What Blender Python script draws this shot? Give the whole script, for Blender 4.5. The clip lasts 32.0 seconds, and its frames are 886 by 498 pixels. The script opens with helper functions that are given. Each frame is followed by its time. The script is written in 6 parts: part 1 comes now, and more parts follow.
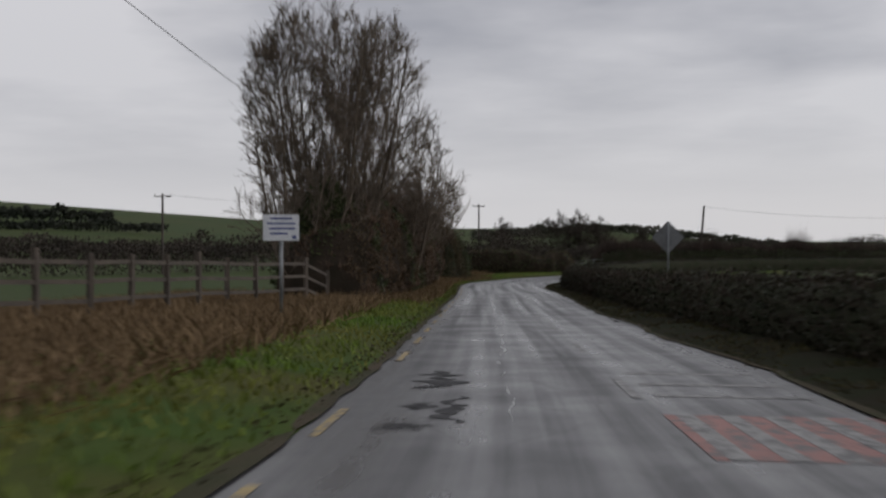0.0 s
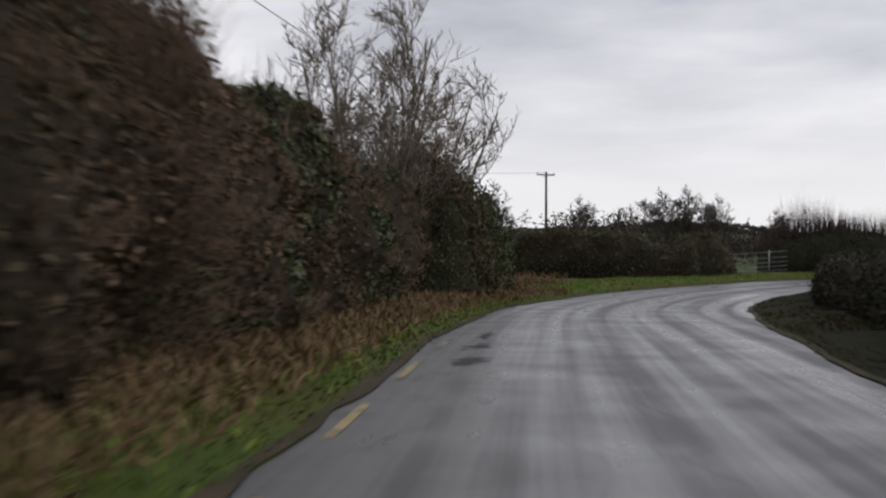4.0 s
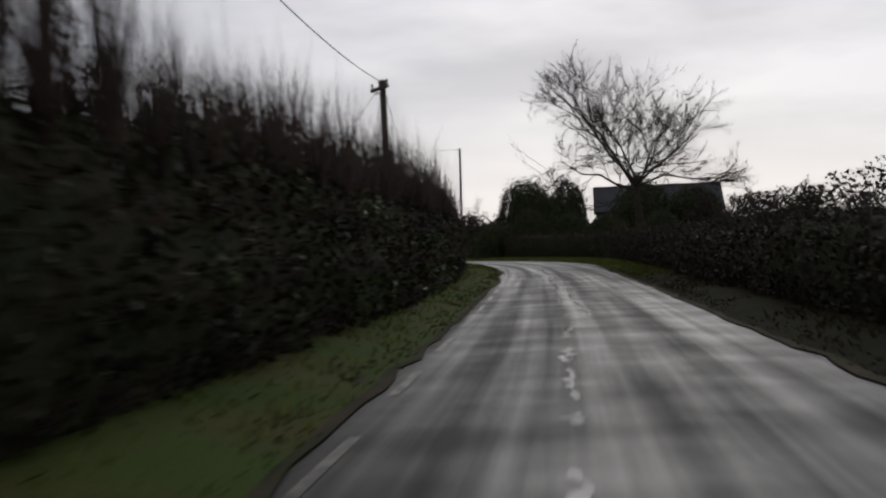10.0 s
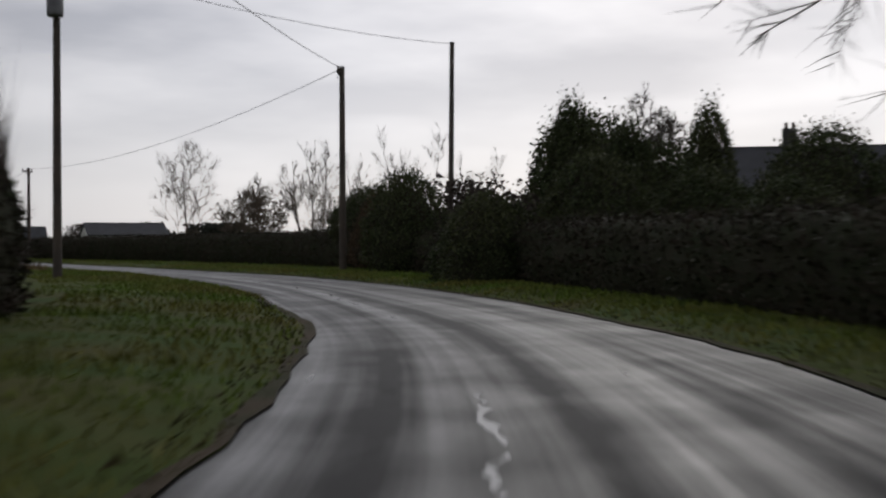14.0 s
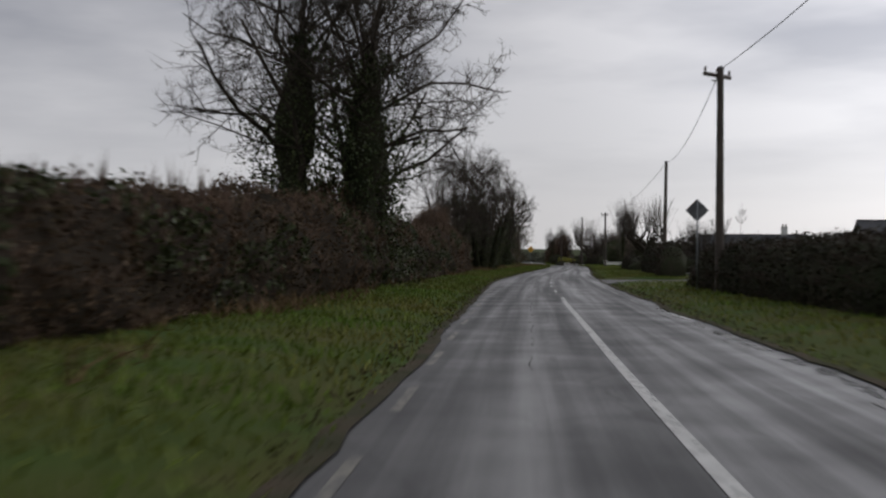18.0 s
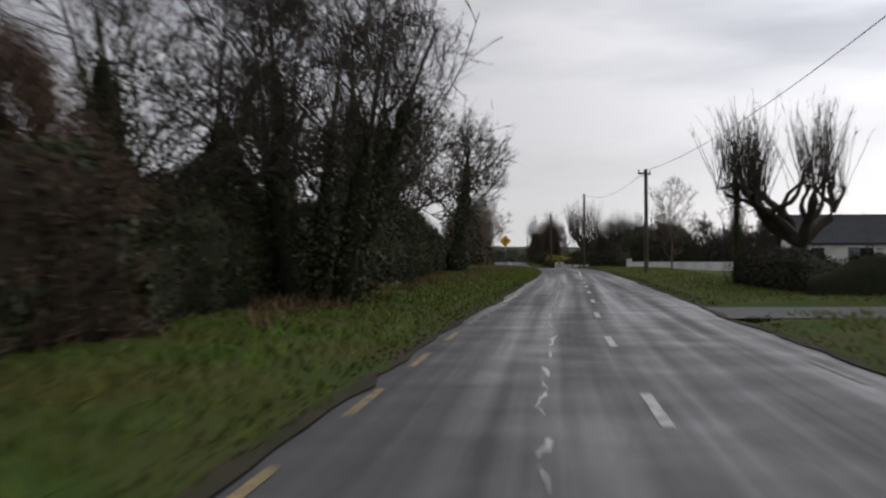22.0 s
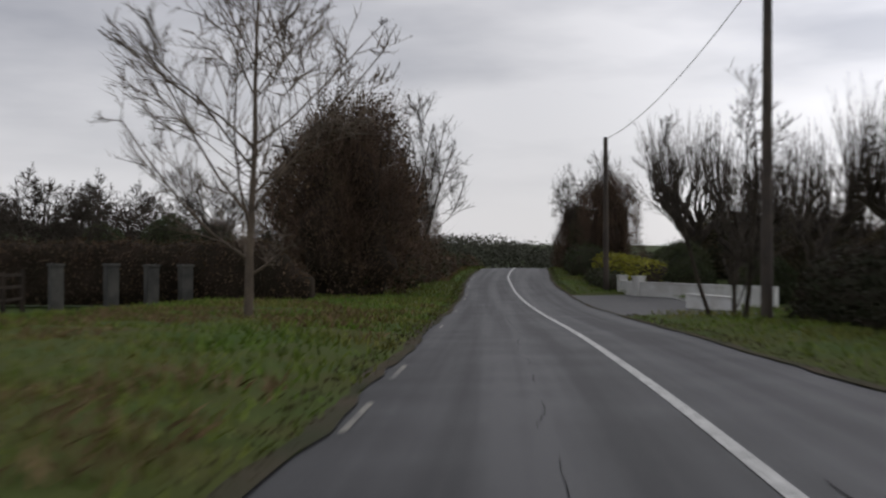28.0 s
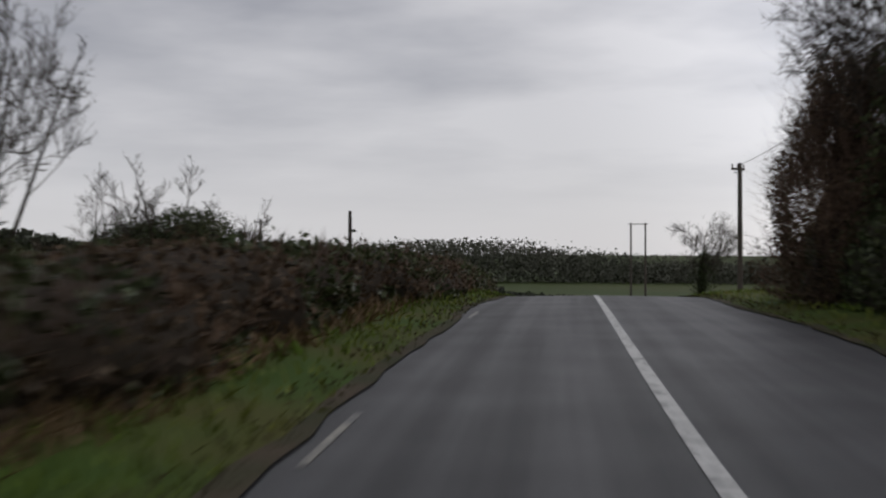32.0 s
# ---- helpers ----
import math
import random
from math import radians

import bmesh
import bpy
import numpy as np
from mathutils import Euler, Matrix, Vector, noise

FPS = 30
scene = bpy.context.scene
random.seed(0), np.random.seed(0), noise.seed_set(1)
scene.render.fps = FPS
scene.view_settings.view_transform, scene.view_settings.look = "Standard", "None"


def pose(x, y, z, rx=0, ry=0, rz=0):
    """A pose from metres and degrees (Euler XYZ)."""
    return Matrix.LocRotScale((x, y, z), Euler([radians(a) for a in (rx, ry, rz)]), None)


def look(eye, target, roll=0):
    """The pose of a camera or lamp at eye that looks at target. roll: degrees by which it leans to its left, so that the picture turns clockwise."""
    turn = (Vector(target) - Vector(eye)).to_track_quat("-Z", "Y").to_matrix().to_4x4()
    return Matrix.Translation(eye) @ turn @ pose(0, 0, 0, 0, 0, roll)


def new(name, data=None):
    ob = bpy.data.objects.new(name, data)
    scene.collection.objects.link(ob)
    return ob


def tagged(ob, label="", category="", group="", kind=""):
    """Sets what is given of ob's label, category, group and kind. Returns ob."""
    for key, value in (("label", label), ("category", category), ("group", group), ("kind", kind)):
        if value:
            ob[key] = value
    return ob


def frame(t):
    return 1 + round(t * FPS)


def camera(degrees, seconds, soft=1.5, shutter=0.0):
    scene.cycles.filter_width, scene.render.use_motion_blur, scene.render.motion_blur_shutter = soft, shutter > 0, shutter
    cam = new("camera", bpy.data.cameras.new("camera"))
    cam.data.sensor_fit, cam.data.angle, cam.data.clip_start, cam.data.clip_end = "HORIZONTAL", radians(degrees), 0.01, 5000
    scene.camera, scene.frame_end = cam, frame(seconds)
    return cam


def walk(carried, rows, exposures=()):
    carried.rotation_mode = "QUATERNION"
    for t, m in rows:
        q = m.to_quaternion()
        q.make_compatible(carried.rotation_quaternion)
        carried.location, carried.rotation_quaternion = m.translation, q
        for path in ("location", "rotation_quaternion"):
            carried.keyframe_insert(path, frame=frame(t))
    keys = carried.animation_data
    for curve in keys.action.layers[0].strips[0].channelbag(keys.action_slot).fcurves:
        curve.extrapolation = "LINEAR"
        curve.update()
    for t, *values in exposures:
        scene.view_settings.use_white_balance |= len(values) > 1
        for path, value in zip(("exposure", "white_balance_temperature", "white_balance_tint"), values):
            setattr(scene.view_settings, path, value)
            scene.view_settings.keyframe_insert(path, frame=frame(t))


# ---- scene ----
cam = camera(41.0, 32.0, soft=2.2, shutter=0.5)
PATH = [
    (0.0, pose(0.00, 0.00, 2.35, 90.00, 0.00, 0.00)),
    (0.5, pose(0.50, 7.42, 2.18, 88.70, -0.60, 1.10)),
    (1.0, pose(0.83, 14.92, 2.00, 89.10, -0.90, 1.90)),
    (1.5, pose(1.07, 22.35, 1.87, 89.60, -1.20, 2.50)),
    (2.0, pose(1.33, 29.55, 1.73, 89.70, -1.00, 3.20)),
    (2.5, pose(1.58, 36.74, 1.60, 89.70, -0.80, 3.80)),
    (3.0, pose(1.84, 43.88, 1.52, 89.83, -0.68, 3.75)),
    (3.5, pose(2.12, 50.97, 1.43, 89.94, -0.40, 3.65)),
    (4.0, pose(2.38, 58.14, 1.34, 90.04, -0.12, 3.55)),
    (4.5, pose(2.58, 65.52, 1.25, 90.67, 0.00, 3.50)),
    (5.0, pose(2.75, 73.05, 1.22, 90.54, 0.10, 3.40)),
    (5.5, pose(2.93, 80.32, 1.15, 90.28, 0.70, 3.00)),
    (6.0, pose(3.40, 86.99, 1.06, 90.66, 0.60, -0.70)),
    (6.5, pose(4.51, 93.44, 1.00, 90.39, 0.70, -7.70)),
    (7.0, pose(6.51, 99.58, 1.01, 90.77, 0.30, -15.90)),
    (7.5, pose(9.45, 104.77, 1.08, 90.28, 0.80, -24.00)),
    (8.0, pose(13.03, 109.74, 1.16, 89.76, 1.60, -33.00)),
    (8.5, pose(17.62, 114.53, 1.22, 90.54, 2.70, -42.70)),
    (9.0, pose(22.89, 118.49, 1.24, 89.97, 3.30, -50.10)),
    (9.5, pose(28.44, 121.96, 1.25, 89.97, 3.00, -55.40)),
    (10.0, pose(34.39, 124.95, 1.25, 89.87, 2.30, -58.70)),
    (10.5, pose(40.47, 127.95, 1.25, 90.22, 0.40, -59.90)),
    (11.0, pose(46.92, 130.98, 1.25, 90.17, -0.10, -59.70)),
    (11.5, pose(53.36, 134.13, 1.25, 90.42, 1.50, -59.20)),
    (12.0, pose(60.04, 137.54, 1.25, 89.37, 1.20, -59.20)),
    (12.5, pose(66.85, 140.96, 1.25, 88.87, 1.40, -58.50)),
    (13.0, pose(73.89, 144.65, 1.25, 88.77, 0.60, -58.00)),
    (13.5, pose(80.67, 148.32, 1.25, 89.47, 0.10, -57.40)),
    (14.0, pose(87.49, 152.18, 1.25, 89.72, 0.26, -55.80)),
    (14.5, pose(94.22, 156.52, 1.25, 89.73, 0.60, -52.90)),
    (15.0, pose(100.60, 161.52, 1.25, 89.75, 0.94, -48.60)),
    (15.5, pose(106.40, 167.35, 1.25, 89.80, 1.10, -42.60)),
    (16.0, pose(111.83, 173.66, 1.25, 90.33, -0.70, -35.00)),
    (16.5, pose(116.33, 180.12, 1.25, 90.37, 0.30, -28.40)),
    (17.0, pose(120.27, 186.73, 1.25, 90.00, 0.10, -23.60)),
    (17.5, pose(123.47, 193.68, 1.25, 90.23, -0.50, -20.50)),
    (18.0, pose(126.83, 200.82, 1.25, 90.37, -0.40, -19.60)),
    (18.5, pose(130.00, 208.50, 1.25, 90.60, -0.40, -18.90)),
    (19.0, pose(133.52, 216.20, 1.25, 90.43, -1.30, -19.40)),
    (19.5, pose(137.02, 224.63, 1.25, 91.37, -0.70, -19.00)),
    (20.0, pose(140.55, 232.33, 1.25, 90.40, 0.00, -19.60)),
    (20.5, pose(144.06, 240.40, 1.25, 89.80, -0.20, -20.40)),
    (21.0, pose(147.94, 248.48, 1.25, 90.80, 0.00, -20.60)),
    (21.5, pose(151.82, 256.56, 1.25, 90.65, -0.20, -20.80)),
    (22.0, pose(155.51, 264.82, 1.25, 90.30, 0.00, -20.60)),
    (22.5, pose(159.39, 272.91, 1.25, 90.15, -0.70, -21.20)),
    (23.0, pose(163.27, 280.99, 1.25, 89.80, -0.10, -21.20)),
    (23.5, pose(167.32, 289.26, 1.25, 89.75, 0.30, -21.80)),
    (24.0, pose(171.39, 297.17, 1.25, 89.70, -1.10, -21.80)),
    (24.5, pose(175.63, 305.63, 1.25, 90.19, 0.20, -22.00)),
    (25.0, pose(179.80, 314.09, 1.25, 90.08, 0.17, -22.00)),
    (25.5, pose(183.85, 322.43, 1.25, 89.86, 0.10, -22.00)),
    (26.0, pose(187.78, 330.53, 1.25, 89.64, 0.03, -22.00)),
    (26.5, pose(191.57, 338.28, 1.25, 89.54, 0.00, -22.00)),
    (27.0, pose(195.29, 345.80, 1.25, 89.42, 0.30, -20.60)),
    (27.5, pose(198.82, 353.50, 1.25, 89.71, -0.20, -19.60)),
    (28.0, pose(202.16, 361.37, 1.25, 90.20, -0.20, -18.00)),
    (28.5, pose(205.48, 369.62, 1.21, 90.78, -0.30, -16.90)),
    (29.0, pose(208.61, 378.03, 1.06, 90.85, -0.50, -16.00)),
    (29.5, pose(211.56, 386.26, 0.87, 89.72, 0.30, -15.90)),
    (30.0, pose(214.53, 394.12, 0.70, 89.70, 0.40, -15.80)),
    (30.5, pose(217.15, 401.59, 0.58, 89.95, 0.30, -16.00)),
    (31.0, pose(220.12, 409.45, 0.56, 90.20, -0.10, -16.60)),
    (31.5, pose(222.91, 417.12, 0.67, 90.50, 0.00, -16.70)),
    (32.0, pose(225.70, 424.79, 0.85, 90.75, 0.00, -16.80)),
]
walk(cam, PATH, exposures=[(0, -0.35), (0.8, 0.0), (2.5, 0.05), (4.5, 0.2), (6.2, 0.35), (7, -0.15), (8, -0.45), (9, -0.8), (10, -0.9), (12, -1.05), (13, -0.85), (15.5, -0.75), (17, -0.78), (18, -0.45), (19, -0.2), (20, -0.45), (21, -0.35), (23, -0.25), (26.5, -0.4), (28, -0.2), (29.5, 0.0), (31, 0.2), (32, -0.35)])

# ---- overcast daylight ----
world = bpy.data.worlds.new("overcast_sky")
scene.world = world
world.use_nodes = True
wn, wl = world.node_tree.nodes, world.node_tree.links
background = wn["Background"]
tc = wn.new("ShaderNodeTexCoord")
split = wn.new("ShaderNodeSeparateXYZ")
wl.new(tc.outputs["Generated"], split.inputs[0])
# clouds lie on a flat sheet: divide the direction by its height
height = wn.new("ShaderNodeMath")
height.operation = "MAXIMUM"
wl.new(split.outputs["Z"], height.inputs[0])
height.inputs[1].default_value = 0.0
height2 = wn.new("ShaderNodeMath")
height2.operation = "ADD"
wl.new(height.outputs[0], height2.inputs[0])
height2.inputs[1].default_value = 0.10
flat = wn.new("ShaderNodeVectorMath")
flat.operation = "DIVIDE"
wl.new(tc.outputs["Generated"], flat.inputs[0])
wl.new(height2.outputs[0], flat.inputs[1])
clouds = wn.new("ShaderNodeTexNoise")
clouds.inputs["Scale"].default_value = 0.75
clouds.inputs["Detail"].default_value = 5
clouds.inputs["Roughness"].default_value = 0.5
wl.new(flat.outputs[0], clouds.inputs["Vector"])
mass = wn.new("ShaderNodeValToRGB")
mass.color_ramp.elements[0].position, mass.color_ramp.elements[0].color = 0.36, (0.41, 0.42, 0.48, 1)
mass.color_ramp.elements[1].position, mass.color_ramp.elements[1].color = 0.62, (0.90, 0.89, 0.93, 1)
wl.new(clouds.outputs["Fac"], mass.inputs[0])
low = wn.new("ShaderNodeValToRGB")
low.color_ramp.elements[0].position, low.color_ramp.elements[0].color = 0.0, (0.87, 0.86, 0.89, 1)
low.color_ramp.elements[1].position, low.color_ramp.elements[1].color = 0.26, (0.77, 0.77, 0.82, 1)
wl.new(split.outputs["Z"], low.inputs[0])
veil = wn.new("ShaderNodeMapRange")
veil.inputs["From Min"].default_value, veil.inputs["From Max"].default_value = 0.03, 0.22
wl.new(split.outputs["Z"], veil.inputs[0])
mixed = wn.new("ShaderNodeMix")
mixed.data_type = "RGBA"
wl.new(veil.outputs[0], mixed.inputs[0])
wl.new(low.outputs[0], mixed.inputs[6])
wl.new(mass.outputs[0], mixed.inputs[7])
sky = wn.new("ShaderNodeTexSky")
sky.sky_type, sky.sun_disc = "NISHITA", False
sky.sun_elevation, sky.sun_rotation = radians(24), radians(69)
dim = wn.new("ShaderNodeVectorMath")
dim.operation = "SCALE"
dim.inputs["Scale"].default_value = 0.08
wl.new(sky.outputs[0], dim.inputs[0])
both = wn.new("ShaderNodeMix")
both.data_type = "RGBA"
both.inputs[0].default_value = 0.92
wl.new(dim.outputs[0], both.inputs[6])
wl.new(mixed.outputs[2], both.inputs[7])
# the cloud is thinnest towards the hidden sun
towards = wn.new("ShaderNodeVectorMath")
towards.operation = "DOT_PRODUCT"
wl.new(tc.outputs["Generated"], towards.inputs[0])
towards.inputs[1].default_value = (0.88, 0.34, 0.33)
glow = wn.new("ShaderNodeMapRange")
glow.interpolation_type = "SMOOTHSTEP"
glow.inputs["From Min"].default_value, glow.inputs["From Max"].default_value = 0.66, 1.0
glow.inputs["To Min"].default_value, glow.inputs["To Max"].default_value = 0.95, 1.85
wl.new(towards.outputs["Value"], glow.inputs[0])
wl.new(both.outputs[2], background.inputs["Color"])
wl.new(glow.outputs[0], background.inputs["Strength"])

sun = new("sun", bpy.data.lights.new("sun", "SUN"))
sun.data.energy, sun.data.angle, sun.data.color = 0.5, radians(25), (1, 0.97, 0.92)
sun.matrix_world = look((0, 0, 50), (-36, -14, 30))

# ---- helpers for meshes ----
rng = np.random.default_rng(7)


def mesh_of(name, verts, faces, uvs=None, smooth=False):
    """A mesh from an array of vertices and arrays of faces of one size each."""
    me = bpy.data.meshes.new(name)
    verts = np.asarray(verts, np.float32).reshape(-1, 3)
    me.vertices.add(len(verts))
    me.vertices.foreach_set("co", verts.ravel())
    faces = [np.asarray(f, np.int32) for f in faces if len(f)]
    loops = np.concatenate([f.ravel() for f in faces])
    sizes = np.concatenate([np.full(len(f), f.shape[1], np.int32) for f in faces])
    me.loops.add(len(loops))
    me.loops.foreach_set("vertex_index", loops)
    me.polygons.add(len(sizes))
    me.polygons.foreach_set("loop_start", np.r_[0, np.cumsum(sizes)[:-1]].astype(np.int32))
    if uvs is not None:
        layer = me.uv_layers.new(name="UVMap")
        layer.data.foreach_set("uv", np.asarray(uvs, np.float32)[loops].ravel())
    me.update(calc_edges=True)
    if smooth:
        me.polygons.foreach_set("use_smooth", np.ones(len(sizes), bool))
    return me


def part(name, me, material, parent=None, label=""):
    ob = new(name, me)
    if material and not me.materials:
        me.materials.append(material)
    if parent:
        ob.parent = parent
    return tagged(ob, label)


def root(name, place, label, category, group="", turn=0.0):
    ob = new(name)
    ob.empty_display_size = 0.2
    ob.matrix_basis = Matrix.Translation(place) @ Matrix.Rotation(turn, 4, "Z")
    return tagged(ob, label, category, group)


def box_bm(bm, size, centre, bevel=0.0, turn=0.0):
    made = bmesh.ops.create_cube(bm, size=1.0)["verts"]
    bmesh.ops.scale(bm, vec=size, verts=made)
    if bevel:
        edges = list({e for v in made for e in v.link_edges})
        made = list({v for f in bmesh.ops.bevel(bm, geom=edges, offset=bevel, segments=2, affect="EDGES")["faces"] for v in f.verts} | {v for v in made if v.is_valid})
    if turn:
        bmesh.ops.rotate(bm, cent=(0, 0, 0), matrix=Matrix.Rotation(turn, 3, "Z"), verts=made)
    bmesh.ops.translate(bm, vec=centre, verts=made)


def box(name, size, centre, material, parent=None, bevel=0.01, label="", turn=0.0):
    bm = bmesh.new()
    box_bm(bm, size, centre, bevel, turn)
    me = bpy.data.meshes.new(name)
    bm.to_mesh(me)
    bm.free()
    return part(name, me, material, parent, label)


def tubes(paths, radii, sides):
    """Tapered tubes: paths (n, k, 3), radii (n, k)."""
    paths, radii = np.asarray(paths, float), np.asarray(radii, float)
    n, k, _ = paths.shape
    along = np.gradient(paths, axis=1)
    along /= np.linalg.norm(along, axis=2, keepdims=True) + 1e-9
    ref = np.where(np.abs(along[..., 2:3]) > 0.9, np.array([1.0, 0, 0]), np.array([0, 0, 1.0]))
    u = np.cross(along, ref)
    u /= np.linalg.norm(u, axis=2, keepdims=True) + 1e-9
    v = np.cross(along, u)
    a = np.arange(sides) * 2 * np.pi / sides
    ring = u[:, :, None] * np.cos(a)[None, None, :, None] + v[:, :, None] * np.sin(a)[None, None, :, None]
    verts = paths[:, :, None] + ring * radii[:, :, None, None]
    i = np.arange(n)[:, None, None] * k * sides
    j = np.arange(k - 1)[None, :, None] * sides
    s = np.arange(sides)[None, None, :]
    t = (s + 1) % sides
    quads = np.stack([i + j + s, i + j + t, i + j + sides + t, i + j + sides + s], -1).reshape(-1, 4)
    return verts.reshape(-1, 3), quads


def spikes(foot, tip, radius):
    """Slender three-sided twigs that end in a point."""
    n = len(foot)
    d = tip - foot
    u = np.cross(d, np.where(np.abs(d[:, 2:3]) > np.abs(d[:, 0:1]), np.array([1.0, 0, 0]), np.array([0, 0, 1.0])))
    u /= np.linalg.norm(u, axis=1, keepdims=True) + 1e-9
    w = np.cross(d, u)
    w /= np.linalg.norm(w, axis=1, keepdims=True) + 1e-9
    r = np.reshape(radius, (-1, 1))
    verts = np.stack([foot + u * r, foot - u * r * 0.5 + w * r * 0.87, foot - u * r * 0.5 - w * r * 0.87, tip], 1)
    k = np.arange(n)[:, None] * 4
    return verts.reshape(-1, 3), np.concatenate([k + [0, 1, 3], k + [1, 2, 3], k + [2, 0, 3]])


def joined(pieces):
    verts, faces, base = [], {}, 0
    for v, f in pieces:
        verts.append(v)
        for g in f if isinstance(f, list) else [f]:
            faces.setdefault(g.shape[1], []).append(g + base)
        base += len(v)
    return np.concatenate(verts), [np.concatenate(g) for g in faces.values()]


def leaves(places, size, gen, flat=0.0):
    """One small folded leaf, two triangles, at each place."""
    n = len(places)
    a = gen.normal(size=(n, 3))
    a[:, 2] *= 1 - flat
    a /= np.linalg.norm(a, axis=1, keepdims=True) + 1e-9
    b = np.cross(a, gen.normal(size=(n, 3)))
    b /= np.linalg.norm(b, axis=1, keepdims=True) + 1e-9
    c = np.cross(a, b)
    s = size * gen.uniform(0.6, 1.4, (n, 1))
    verts = np.stack([places - a * s, places + b * s * 0.55 + c * s * 0.15, places + a * s, places - b * s * 0.55 + c * s * 0.15], 1)
    base = np.arange(n)[:, None] * 4
    return verts.reshape(-1, 3), np.concatenate([base + [0, 1, 2], base + [0, 2, 3]])


# ---- materials ----
def material(name, colour, second=None, scale=3.0, rough=0.8, fine=40.0, bump=0.3, islands=0.0, metallic=0.0, specular=0.5, detail=5.0):
    """Base colour with broad stains and fine grain, fine relief, and a little change from piece to piece."""
    m = bpy.data.materials.new(name)
    m.use_nodes = True
    n, l = m.node_tree.nodes, m.node_tree.links
    bsdf = n["Principled BSDF"]
    where = n.new("ShaderNodeNewGeometry")
    broad = n.new("ShaderNodeTexNoise")
    broad.inputs["Scale"].default_value, broad.inputs["Detail"].default_value = scale, detail
    l.new(where.outputs["Position"], broad.inputs["Vector"])
    grain = n.new("ShaderNodeTexNoise")
    grain.inputs["Scale"].default_value, grain.inputs["Detail"].default_value = fine, 3
    l.new(where.outputs["Position"], grain.inputs["Vector"])
    ramp = n.new("ShaderNodeMapRange")
    ramp.inputs["From Min"].default_value, ramp.inputs["From Max"].default_value = 0.35, 0.65
    l.new(broad.outputs["Fac"], ramp.inputs[0])
    mix = n.new("ShaderNodeMix")
    mix.data_type = "RGBA"
    second = second or tuple(c * 0.6 for c in colour)
    mix.inputs[6].default_value, mix.inputs[7].default_value = (*colour, 1), (*second, 1)
    l.new(ramp.outputs[0], mix.inputs[0])
    vary = n.new("ShaderNodeMapRange")
    vary.inputs["To Min"].default_value, vary.inputs["To Max"].default_value = 0.6, 1.4
    l.new(grain.outputs["Fac"], vary.inputs[0])
    value = vary.outputs[0]
    if islands:
        isle = n.new("ShaderNodeMapRange")
        isle.inputs["To Min"].default_value, isle.inputs["To Max"].default_value = 1 - islands, 1 + islands
        l.new(where.outputs["Random Per Island"], isle.inputs[0])
        times = n.new("ShaderNodeMath")
        times.operation = "MULTIPLY"
        l.new(value, times.inputs[0])
        l.new(isle.outputs[0], times.inputs[1])
        value = times.outputs[0]
    out = n.new("ShaderNodeVectorMath")
    out.operation = "SCALE"
    l.new(mix.outputs[2], out.inputs[0])
    l.new(value, out.inputs["Scale"])
    l.new(out.outputs[0], bsdf.inputs["Base Color"])
    bsdf.inputs["Roughness"].default_value = rough
    bsdf.inputs["Metallic"].default_value = metallic
    bsdf.inputs["Specular IOR Level"].default_value = specular
    if bump:
        b = n.new("ShaderNodeBump")
        b.inputs["Strength"].default_value, b.inputs["Distance"].default_value = bump, 0.02
        l.new(grain.outputs["Fac"], b.inputs["Height"])
        l.new(b.outputs[0], bsdf.inputs["Normal"])
    return m


